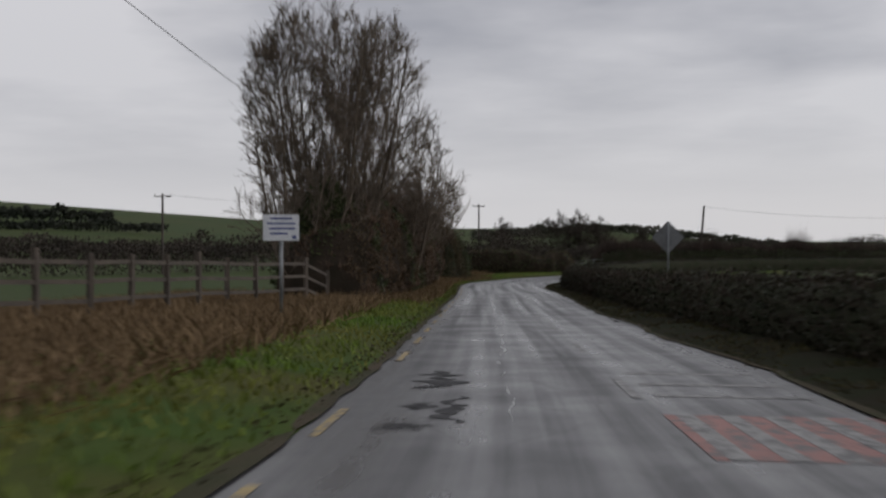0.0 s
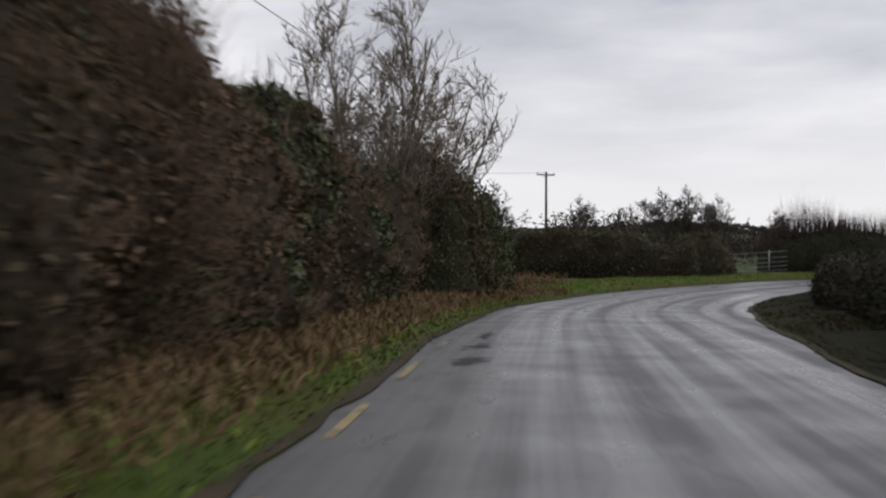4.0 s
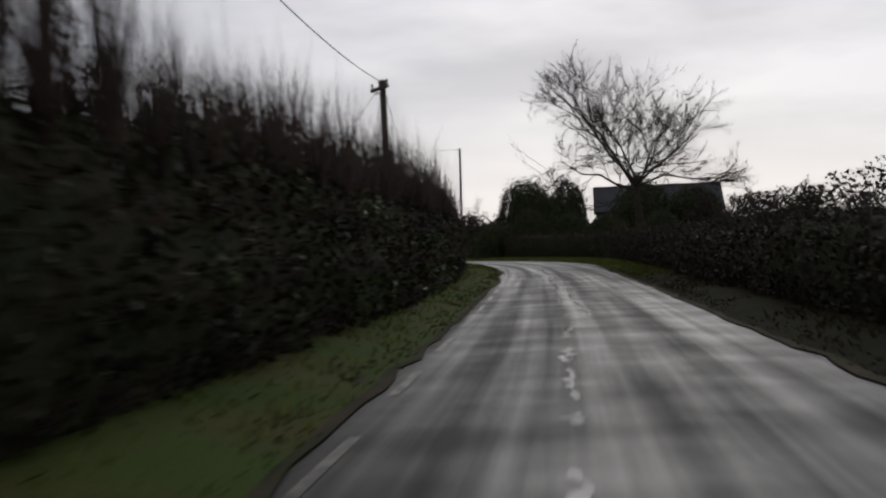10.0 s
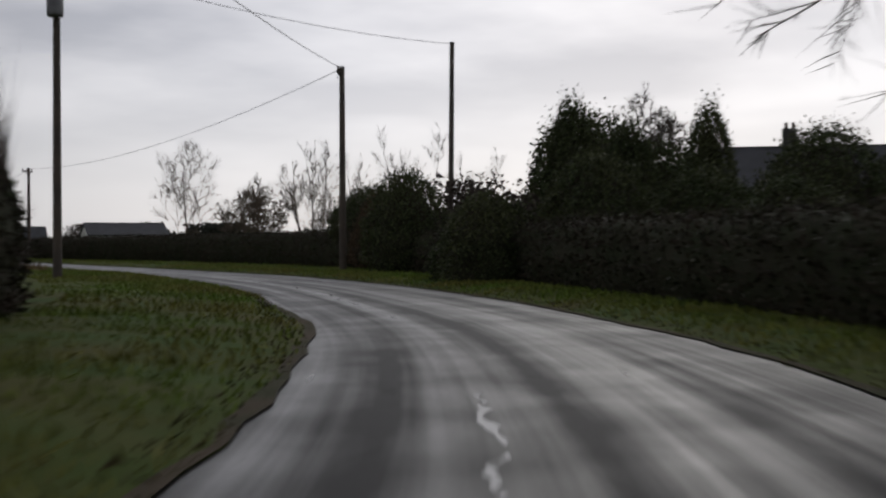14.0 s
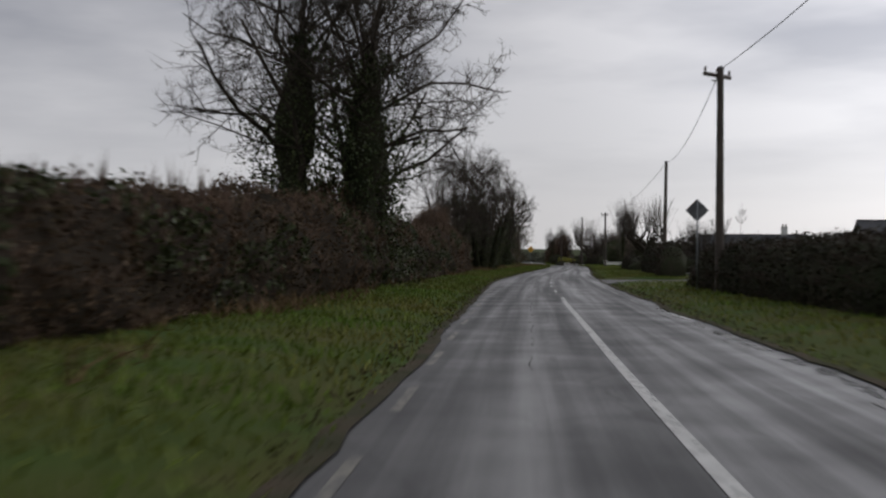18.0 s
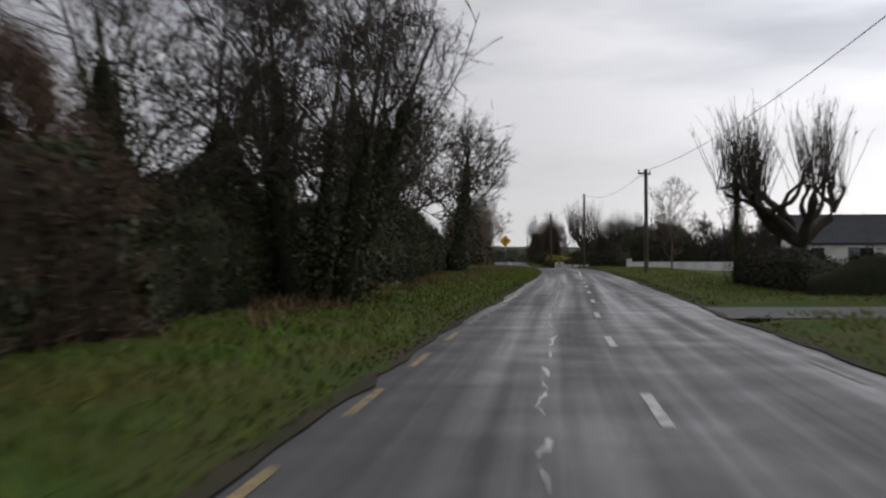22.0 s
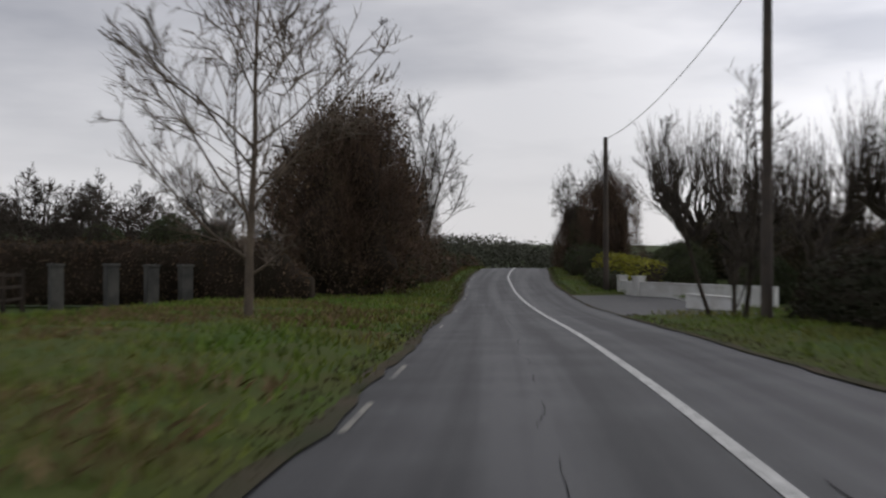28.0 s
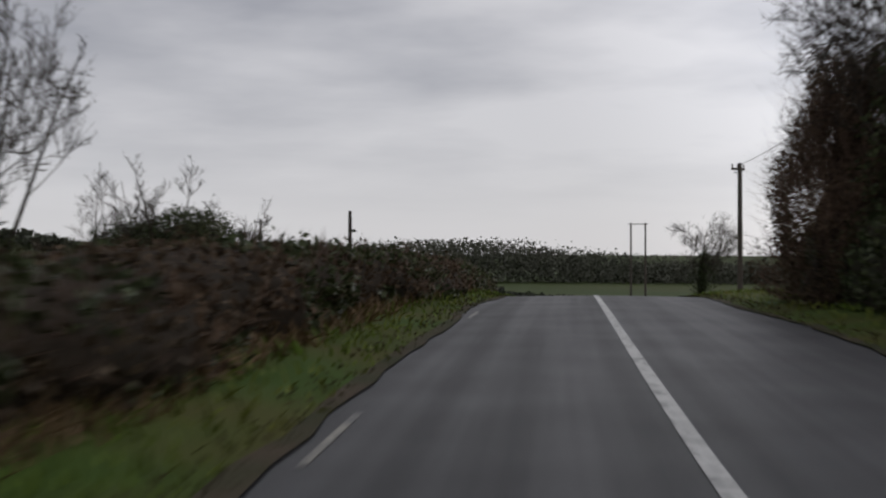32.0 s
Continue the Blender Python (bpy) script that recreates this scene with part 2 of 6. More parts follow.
def asphalt_material():
    """Wet worn asphalt: damp wheel tracks, drier strips, patches; u across and v along in metres."""
    m = bpy.data.materials.new("wet_asphalt")
    m.use_nodes = True
    n, l = m.node_tree.nodes, m.node_tree.links
    bsdf = n["Principled BSDF"]
    uv = n.new("ShaderNodeUVMap")
    split_uv = n.new("ShaderNodeSeparateXYZ")
    l.new(uv.outputs[0], split_uv.inputs[0])
    stretch = n.new("ShaderNodeVectorMath")
    stretch.operation = "MULTIPLY"
    stretch.inputs[1].default_value = (2.3, 0.035, 1)
    l.new(uv.outputs[0], stretch.inputs[0])
    streak = n.new("ShaderNodeTexNoise")
    streak.inputs["Scale"].default_value, streak.inputs["Detail"].default_value = 1.0, 8
    l.new(stretch.outputs[0], streak.inputs["Vector"])
    blot = n.new("ShaderNodeTexNoise")
    blot.inputs["Scale"].default_value, blot.inputs["Detail"].default_value = 0.7, 6
    l.new(uv.outputs[0], blot.inputs["Vector"])
    grit = n.new("ShaderNodeTexNoise")
    grit.inputs["Scale"].default_value, grit.inputs["Detail"].default_value = 60, 2
    l.new(uv.outputs[0], grit.inputs["Vector"])
    # wheel tracks repeat across the lane
    wave = n.new("ShaderNodeMath")
    wave.operation = "MULTIPLY_ADD"
    l.new(split_uv.outputs[0], wave.inputs[0])
    wave.inputs[1].default_value, wave.inputs[2].default_value = 4.1, 1.2
    sine = n.new("ShaderNodeMath")
    sine.operation = "SINE"
    l.new(wave.outputs[0], sine.inputs[0])
    add = n.new("ShaderNodeMath")
    add.operation = "MULTIPLY_ADD"
    l.new(sine.outputs[0], add.inputs[0])
    add.inputs[1].default_value = 0.045
    l.new(streak.outputs["Fac"], add.inputs[2])
    sum_ = n.new("ShaderNodeMath")
    sum_.operation = "MULTIPLY_ADD"
    l.new(blot.outputs["Fac"], sum_.inputs[0])
    sum_.inputs[1].default_value = 0.50
    l.new(add.outputs[0], sum_.inputs[2])
    wet = n.new("ShaderNodeMapRange")
    wet.inputs["From Min"].default_value, wet.inputs["From Max"].default_value = 0.58, 1.00
    l.new(sum_.outputs[0], wet.inputs[0])
    # wet streaks: part of their sheen is put into a paler base colour
    colour = n.new("ShaderNodeMix")
    colour.data_type = "RGBA"
    colour.inputs[6].default_value, colour.inputs[7].default_value = (0.056, 0.056, 0.059, 1), (0.090, 0.088, 0.088, 1)
    l.new(wet.outputs[0], colour.inputs[0])
    vary = n.new("ShaderNodeMapRange")
    vary.inputs["To Min"].default_value, vary.inputs["To Max"].default_value = 0.6, 1.4
    l.new(grit.outputs["Fac"], vary.inputs[0])
    out = n.new("ShaderNodeVectorMath")
    out.operation = "SCALE"
    l.new(colour.outputs[2], out.inputs[0])
    # crazed and lengthwise cracks, here and there
    bent = n.new("ShaderNodeVectorMath")
    bent.operation = "MULTIPLY"
    bent.inputs[1].default_value = (1.0, 0.42, 1)
    l.new(uv.outputs[0], bent.inputs[0])
    shift = n.new("ShaderNodeMix")
    shift.data_type = "VECTOR"
    shift.inputs[0].default_value = 0.25
    l.new(bent.outputs[0], shift.inputs[4])
    l.new(blot.outputs["Color"], shift.inputs[5])
    cell = n.new("ShaderNodeTexVoronoi")
    cell.feature = "DISTANCE_TO_EDGE"
    cell.inputs["Scale"].default_value = 1.1
    l.new(shift.outputs[1], cell.inputs["Vector"])
    crack = n.new("ShaderNodeMapRange")
    crack.inputs["From Min"].default_value, crack.inputs["From Max"].default_value = 0.006, 0.022
    crack.inputs["To Min"].default_value, crack.inputs["To Max"].default_value = 0.35, 1.0
    l.new(cell.outputs["Distance"], crack.inputs[0])
    where_cracked = n.new("ShaderNodeMapRange")
    where_cracked.inputs["From Min"].default_value, where_cracked.inputs["From Max"].default_value = 0.48, 0.56
    l.new(blot.outputs["Fac"], where_cracked.inputs[0])
    cracked = n.new("ShaderNodeMix")
    cracked.data_type = "FLOAT"
    cracked.inputs[2].default_value = 1.0
    l.new(where_cracked.outputs[0], cracked.inputs[0])
    l.new(crack.outputs[0], cracked.inputs[3])
    # tone and film are scaled along the road: pale at first, darkest through the bends
    along_ = n.new("ShaderNodeMath")
    along_.operation = "DIVIDE"
    l.new(split_uv.outputs[1], along_.inputs[0])
    along_.inputs[1].default_value = 600
    later = n.new("ShaderNodeValToRGB")
    later.color_ramp.elements[0].position, later.color_ramp.elements[0].color = 0.17, (1, 1, 1, 1)
    later.color_ramp.elements[1].position, later.color_ramp.elements[1].color = 0.42, (0.75, 0.75, 0.75, 1)
    for place, grey in ((0.20, 0.50), (0.25, 0.24), (0.34, 0.27)):
        stop = later.color_ramp.elements.new(place)
        stop.color = (grey, grey, grey, 1)
    l.new(along_.outputs[0], later.inputs[0])
    tone = n.new("ShaderNodeMath")
    tone.operation = "MULTIPLY"
    l.new(vary.outputs[0], tone.inputs[0])
    l.new(cracked.outputs[0], tone.inputs[1])
    tone2 = n.new("ShaderNodeMath")
    tone2.operation = "MULTIPLY"
    l.new(tone.outputs[0], tone2.inputs[0])
    l.new(later.outputs[0], tone2.inputs[1])
    l.new(tone2.outputs[0], out.inputs["Scale"])
    # the last stretch was laid anew: darker, drier and more even
    fresh = n.new("ShaderNodeMapRange")
    fresh.inputs["From Min"].default_value, fresh.inputs["From Max"].default_value = 404, 416
    l.new(split_uv.outputs[1], fresh.inputs[0])
    relaid = n.new("ShaderNodeMix")
    relaid.data_type = "RGBA"
    l.new(fresh.outputs[0], relaid.inputs[0])
    l.new(out.outputs[0], relaid.inputs[6])
    newer = n.new("ShaderNodeVectorMath")
    newer.operation = "SCALE"
    newer.inputs[0].default_value = (0.038, 0.038, 0.041)
    faint = n.new("ShaderNodeMapRange")
    faint.inputs["From Min"].default_value, faint.inputs["From Max"].default_value = 0.58, 0.92
    faint.inputs["To Min"].default_value, faint.inputs["To Max"].default_value = 0.82, 1.3
    l.new(sum_.outputs[0], faint.inputs[0])
    both_ = n.new("ShaderNodeMath")
    both_.operation = "MULTIPLY"
    l.new(vary.outputs[0], both_.inputs[0])
    l.new(faint.outputs[0], both_.inputs[1])
    l.new(both_.outputs[0], newer.inputs["Scale"])
    l.new(newer.outputs[0], relaid.inputs[7])
    l.new(relaid.outputs[2], bsdf.inputs["Base Color"])
    gloss = n.new("ShaderNodeMapRange")
    gloss.inputs["To Min"].default_value, gloss.inputs["To Max"].default_value = 0.54, 0.17
    l.new(wet.outputs[0], gloss.inputs[0])
    dry = n.new("ShaderNodeMapRange")
    dry.inputs["From Min"].default_value, dry.inputs["From Max"].default_value = 215, 250
    dry.inputs["To Min"].default_value, dry.inputs["To Max"].default_value = 0.0, 0.09
    l.new(split_uv.outputs[1], dry.inputs[0])
    drier = n.new("ShaderNodeMapRange")
    drier.inputs["From Min"].default_value, drier.inputs["From Max"].default_value = 1.0, 0.24
    drier.inputs["To Min"].default_value, drier.inputs["To Max"].default_value = 0.0, 0.11
    l.new(later.outputs[0], drier.inputs[0])
    less = n.new("ShaderNodeMath")
    l.new(gloss.outputs[0], less.inputs[0])
    l.new(drier.outputs[0], less.inputs[1])
    rougher = n.new("ShaderNodeMath")
    l.new(less.outputs[0], rougher.inputs[0])
    l.new(dry.outputs[0], rougher.inputs[1])
    even = n.new("ShaderNodeMix")
    even.data_type = "FLOAT"
    l.new(fresh.outputs[0], even.inputs[0])
    l.new(rougher.outputs[0], even.inputs[2])
    worn = n.new("ShaderNodeMapRange")
    worn.inputs["From Min"].default_value, worn.inputs["From Max"].default_value = 0.58, 0.92
    worn.inputs["To Min"].default_value, worn.inputs["To Max"].default_value = 0.60, 0.50
    l.new(sum_.outputs[0], worn.inputs[0])
    l.new(worn.outputs[0], even.inputs[3])
    l.new(even.outputs[0], bsdf.inputs["Roughness"])
    film = n.new("ShaderNodeMapRange")
    film.inputs["To Min"].default_value, film.inputs["To Max"].default_value = 0.36, 0.92
    l.new(wet.outputs[0], film.inputs[0])
    film_scaled = n.new("ShaderNodeMath")
    film_scaled.operation = "MULTIPLY"
    l.new(film.outputs[0], film_scaled.inputs[0])
    l.new(later.outputs[0], film_scaled.inputs[1])
    sheen = n.new("ShaderNodeMix")
    sheen.data_type = "FLOAT"
    l.new(fresh.outputs[0], sheen.inputs[0])
    l.new(film_scaled.outputs[0], sheen.inputs[2])
    sheen.inputs[3].default_value = 0.16
    l.new(sheen.outputs[0], bsdf.inputs["Specular IOR Level"])
    b = n.new("ShaderNodeBump")
    b.inputs["Strength"].default_value, b.inputs["Distance"].default_value = 0.35, 0.008
    l.new(grit.outputs["Fac"], b.inputs["Height"])
    l.new(b.outputs[0], bsdf.inputs["Normal"])
    return m


def worn_paint(name, colour, keep):
    """Road paint worn through to the asphalt in flecks."""
    m = material(name, colour, tuple(c * 0.75 for c in colour), 6, 0.5, 30, 0.2, specular=0.22)
    n, l = m.node_tree.nodes, m.node_tree.links
    bsdf = n["Principled BSDF"]
    where = n.new("ShaderNodeNewGeometry")
    fleck = n.new("ShaderNodeTexNoise")
    fleck.inputs["Scale"].default_value, fleck.inputs["Detail"].default_value = 7, 6
    l.new(where.outputs["Position"], fleck.inputs["Vector"])
    cut = n.new("ShaderNodeMapRange")
    cut.inputs["From Min"].default_value, cut.inputs["From Max"].default_value = keep - 0.05, keep + 0.05
    l.new(fleck.outputs["Fac"], cut.inputs[0])
    mix = n.new("ShaderNodeMix")
    mix.data_type = "RGBA"
    mix.inputs[7].default_value = (0.09, 0.088, 0.088, 1)
    old = bsdf.inputs["Base Color"].links[0].from_socket
    l.new(cut.outputs[0], mix.inputs[0])
    l.new(old, mix.inputs[6])
    l.new(mix.outputs[2], bsdf.inputs["Base Color"])
    return m


ASPHALT = asphalt_material()
PATCH = material("dark_patch_asphalt", (0.016, 0.016, 0.017), (0.028, 0.028, 0.028), 2, 0.9, 50, 0.3, specular=0.05)
DAMP = material("damp_dark_asphalt", (0.034, 0.034, 0.036), (0.046, 0.046, 0.046), 2, 0.7, 50, 0.3, specular=0.15)
WATER = material("standing_water", (0.05, 0.05, 0.05), (0.035, 0.035, 0.035), 1, 0.16, 20, 0.0)
PAINT_WHITE = worn_paint("worn_white_road_paint", (0.55, 0.55, 0.53), 0.60)
PAINT_FAINT = worn_paint("faint_white_road_paint", (0.27, 0.265, 0.255), 0.54)
PAINT_YELLOW = worn_paint("worn_yellow_road_paint", (0.42, 0.31, 0.13), 0.54)
PAINT_EDGE = worn_paint("pale_edge_line_paint", (0.30, 0.285, 0.235), 0.50)
PAINT_RED = worn_paint("faded_red_road_surface", (0.30, 0.13, 0.11), 0.55)
GRASS = material("wet_winter_grass", (0.046, 0.080, 0.014), (0.073, 0.072, 0.020), 0.5, 0.9, 25, 0.5, specular=0.08)
BLADE = material("grass_blades", (0.110, 0.182, 0.028), (0.165, 0.155, 0.042), 0.30, 0.65, 20, 0.0, 0.35, specular=0.08)
STRAW = material("dead_straw_grass", (0.205, 0.140, 0.078), (0.140, 0.094, 0.052), 0.6, 0.8, 20, 0.0, 0.35, specular=0.08)
LITTER = material("road_edge_litter", (0.056, 0.058, 0.024), (0.064, 0.048, 0.030), 2.5, 0.95, 20, 0.0, 0.45, specular=0.03)
MUD = material("muddy_road_edge", (0.078, 0.060, 0.042), (0.042, 0.046, 0.022), 0.9, 0.9, 30, 1.0, specular=0.10)
SOIL = material("dark_wet_bank_soil", (0.030, 0.027, 0.018), (0.022, 0.026, 0.013), 1.1, 0.95, 25, 1.0, specular=0.04)
FIELD = material("pasture", (0.036, 0.060, 0.015), (0.050, 0.062, 0.018), 0.02, 0.85, 2.0, 0.5, specular=0.08)
TWIG = material("hedge_twigs", (0.054, 0.038, 0.030), (0.032, 0.024, 0.020), 0.7, 0.8, 25, 0.0, 0.4, specular=0.08)
TWIG_RED = material("reddish_hedge_twigs", (0.128, 0.085, 0.060), (0.080, 0.056, 0.042), 0.5, 0.8, 25, 0.0, 0.45, specular=0.08)
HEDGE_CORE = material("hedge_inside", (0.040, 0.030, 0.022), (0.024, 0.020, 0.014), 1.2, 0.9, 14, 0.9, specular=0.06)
LEAF_OLIVE = material("olive_brown_hedge_leaves", (0.064, 0.062, 0.031), (0.092, 0.066, 0.042), 0.5, 0.6, 20, 0.0, 0.4, specular=0.08)
LEAF = material("dark_hedge_leaves", (0.022, 0.025, 0.013), (0.036, 0.029, 0.018), 0.5, 0.6, 20, 0.0, 0.4, specular=0.14)
LEAF_BROWN = material("brown_bramble_leaves", (0.112, 0.074, 0.048), (0.064, 0.050, 0.030), 0.35, 0.7, 20, 0.0, 0.45, specular=0.08)
IVY = material("ivy_leaves", (0.040, 0.055, 0.021), (0.062, 0.070, 0.029), 0.6, 0.5, 20, 0.0, 0.5, specular=0.14)
# core under ivy and dark foliage; inner shade is put into its colour
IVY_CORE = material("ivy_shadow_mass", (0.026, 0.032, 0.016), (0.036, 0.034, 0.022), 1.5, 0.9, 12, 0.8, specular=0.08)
LAUREL = material("yellow_green_shrub_leaves", (0.40, 0.38, 0.025), (0.22, 0.23, 0.025), 0.9, 0.5, 20, 0.0, 0.4, specular=0.18)
BARK = material("wet_bark", (0.075, 0.062, 0.048), (0.042, 0.036, 0.030), 2.5, 0.8, 30, 0.8, specular=0.08)
BARK_PALE = material("pale_bark", (0.165, 0.130, 0.098), (0.10, 0.082, 0.066), 2.5, 0.8, 30, 0.6, specular=0.08)
POLE = material("creosoted_pole_wood", (0.085, 0.066, 0.050), (0.05, 0.040, 0.034), 1.2, 0.75, 30, 0.5)
STEEL = material("galvanised_steel", (0.24, 0.25, 0.255), (0.16, 0.17, 0.18), 3, 0.5, 40, 0.1, 0.0, 0.6)
DARK_STEEL = material("grey_steel_back", (0.16, 0.165, 0.17), (0.11, 0.11, 0.115), 3, 0.5, 40, 0.1, 0.0, 0.3)
SIGN_WHITE = material("sign_white", (0.72, 0.73, 0.76), (0.62, 0.63, 0.66), 4, 0.4, 60, 0.0)
SIGN_INK = material("sign_blue_ink", (0.10, 0.12, 0.30), (0.08, 0.10, 0.24), 4, 0.5, 60, 0.0)
SIGN_YELLOW = material("sign_yellow", (0.80, 0.42, 0.015), (0.70, 0.36, 0.015), 4, 0.35, 60, 0.0)
SIGN_BLACK = material("sign_black", (0.02, 0.02, 0.02), (0.03, 0.03, 0.03), 4, 0.5, 60, 0.0)
RAIL = material("weathered_fence_timber", (0.095, 0.074, 0.055), (0.060, 0.046, 0.036), 1.5, 0.8, 35, 0.5)
RAIL_DARK = material("dark_wet_fence_timber", (0.050, 0.040, 0.032), (0.030, 0.026, 0.022), 1.5, 0.9, 35, 0.5, specular=0.05)
RENDER_WHITE = material("white_painted_render", (0.72, 0.72, 0.70), (0.55, 0.54, 0.50), 1.2, 0.8, 35, 0.3)
STONE_GREY = material("grey_concrete_pier", (0.10, 0.096, 0.085), (0.055, 0.054, 0.05), 2.0, 0.95, 30, 0.5)
SLATE = material("dark_slate_roof", (0.045, 0.047, 0.054), (0.032, 0.034, 0.038), 1.0, 0.85, 25, 0.3, 0.2)
GLASS = material("dark_window_glass", (0.02, 0.022, 0.025), (0.015, 0.016, 0.02), 1, 0.08, 20, 0.0)
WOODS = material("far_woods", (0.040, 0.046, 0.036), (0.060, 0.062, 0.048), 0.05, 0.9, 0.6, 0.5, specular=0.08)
# paler than WOODS: the haze of distance is put into this base colour
FAR_WOODS = material("haze_tinted_far_woods", (0.088, 0.094, 0.070), (0.112, 0.112, 0.088), 0.05, 0.9, 0.6, 0.5, specular=0.05)
BARE_WOODS = material("bare_winter_woods", (0.082, 0.068, 0.056), (0.050, 0.044, 0.038), 0.3, 0.9, 2.0, 0.0, 0.4, specular=0.05)
WIRE = material("black_cable", (0.02, 0.02, 0.022), (0.03, 0.03, 0.03), 4, 0.6, 40, 0.0)
CERAMIC = material("brown_insulator", (0.10, 0.06, 0.045), (0.08, 0.05, 0.04), 4, 0.25, 40, 0.0)
CONCRETE = material("wet_drive_concrete", (0.050, 0.049, 0.048), (0.034, 0.034, 0.034), 0.8, 0.55, 40, 0.3, specular=0.20)

# ---- the road's line ----
AXIS = [(-4.0, -59.9), (0.0, 0.0), (0.8, 14.9), (1.3, 29.5), (1.8, 43.9), (2.4, 58.1), (2.7, 73.0), (3.4, 87.0), (4.5, 93.4), (6.5, 99.6),
        (9.4, 104.8), (13.0, 109.7), (17.6, 114.5), (22.9, 118.5), (28.4, 122.0), (34.4, 125.0), (46.9, 131.0), (60.0, 137.5), (73.9, 144.6),
        (80.7, 148.3), (87.5, 152.2), (94.2, 156.5), (100.6, 161.5), (106.4, 167.4), (111.8, 173.7), (116.3, 180.1), (120.3, 186.7),
        (123.5, 193.7), (126.8, 200.8), (133.5, 216.2), (147.9, 248.5), (163.3, 281.0), (171.4, 297.2), (179.8, 314.1), (187.8, 330.5),
        (195.3, 345.8), (202.2, 361.4), (208.6, 378.0), (214.5, 394.1), (220.1, 409.5), (225.7, 424.8), (237.6, 453.55), (253.6, 489.2), (283.0, 562.0)]


def spline(points, step=0.25):
    p = np.array(points, float)
    p = np.vstack([2 * p[0] - p[1], p, 2 * p[-1] - p[-2]])
    out = []
    for i in range(1, len(p) - 2):
        a, b, c, d = p[i - 1:i + 3]
        # centripetal knots keep uneven spacing smooth
        t = np.cumsum([0, *(np.linalg.norm(q - r) ** 0.5 for q, r in ((b, a), (c, b), (d, c)))])
        u = np.linspace(t[1], t[2], max(2, int(np.linalg.norm(c - b) / step)), endpoint=False)[:, None]
        a1 = (t[1] - u) / (t[1] - t[0]) * a + (u - t[0]) / (t[1] - t[0]) * b
        a2 = (t[2] - u) / (t[2] - t[1]) * b + (u - t[1]) / (t[2] - t[1]) * c
        a3 = (t[3] - u) / (t[3] - t[2]) * c + (u - t[2]) / (t[3] - t[2]) * d
        b1 = (t[2] - u) / (t[2] - t[0]) * a1 + (u - t[0]) / (t[2] - t[0]) * a2
        b2 = (t[3] - u) / (t[3] - t[1]) * a2 + (u - t[1]) / (t[3] - t[1]) * a3
        out.append((t[2] - u) / (t[2] - t[1]) * b1 + (u - t[1]) / (t[2] - t[1]) * b2)
    return np.concatenate([*out, p[-2:-1]])


LINE = spline(AXIS)
S = np.r_[0, np.cumsum(np.linalg.norm(np.diff(LINE, axis=0), axis=1))] - 60.0
TANGENT = np.gradient(LINE, axis=0)
TANGENT /= np.linalg.norm(TANGENT, axis=1, keepdims=True)


def road_z(s):
    """The road falls to the first bend, runs level, sinks into a hollow and climbs over a crest."""
    s = np.asarray(s, float)
    down, up = np.clip((s - 442) / 46, 0, 1), np.clip((s - 488) / 44, 0, 1)
    z = np.interp(s, [-60, 0, 15, 37, 66, 600], [2.2, 1.1, 0.75, 0.35, 0, 0]) - 0.26 * np.exp(-((s - 96) / 16) ** 2)
    return z - 0.70 * down ** 2 * (3 - 2 * down) + 0.74 * up ** 2 * (3 - 2 * up) - np.clip(s - 534, 0, None) ** 2 / 500


def at(s, off, z=0.0):
    """World place: s metres along, off to the right of the line, z over the road."""
    s = np.asarray(s, float)
    x, y = np.interp(s, S, LINE[:, 0]), np.interp(s, S, LINE[:, 1])
    tx, ty = np.interp(s, S, TANGENT[:, 0]), np.interp(s, S, TANGENT[:, 1])
    off = np.asarray(off, float)
    return np.stack(np.broadcast_arrays(x + ty * off, y - tx * off, road_z(s) + z), -1)


def left_edge(s):
    return np.interp(s, [-60, 60, 80, 112, 132, 150, 200, 228, 240, 254, 270, 286, 304, 322, 341, 385, 400, 430, 447, 470, 498, 515, 600], [-1.75, -1.75, -1.65, -1.6, -1.40, -1.65, -1.65, -1.35, -1.5, -1.35, -1.2, -1.35, -1.55, -2.0, -1.75, -1.45, -1.2, -1.3, -1.45, -1.55, -1.35, -1.5, -1.6])


def right_edge(s):
    return np.interp(s, [-60, 40, 74, 88, 104, 128, 150, 185, 200, 225, 600], [3.5, 3.3, 3.6, 4.7, 4.7, 2.9, 2.5, 2.6, 3.3, 3.5, 3.5])


def ragged(s, seed, size=0.12):
    return np.array([noise.noise((v * 0.8, seed, 0)) * size + noise.noise((v * 0.15, seed, 5)) * size * 1.6 for v in s])


def ribbon(name, s, offs, lift, smooth=True):
    """A strip along the road: offs and lift are (n, m)."""
    n, m = offs.shape
    verts = at(np.repeat(s[:, None], m, 1), offs, lift).reshape(-1, 3)
    i = (np.arange(n - 1)[:, None] * m + np.arange(m - 1)[None, :]).reshape(-1, 1)
    quads = i + np.array([0, 1, m + 1, m])
    uv = np.stack([offs, np.repeat(s[:, None], m, 1)], -1).reshape(-1, 2)
    return mesh_of(name, verts, [quads], uv, smooth)


stations = np.arange(-58, 600, 0.8)
el, er = left_edge(stations) + ragged(stations, 1), right_edge(stations) + ragged(stations, 2)
cross = np.linspace(0, 1, 9)
offs = el[:, None] * (1 - cross) + er[:, None] * cross
crown = 0.03 * np.sin(np.pi * cross)[None, :] * np.ones((len(stations), 1))
road = part("road", ribbon("road", stations, offs, crown), ASPHALT)
tagged(road, "wet worn asphalt country road with damp wheel tracks", "road", kind="structure")


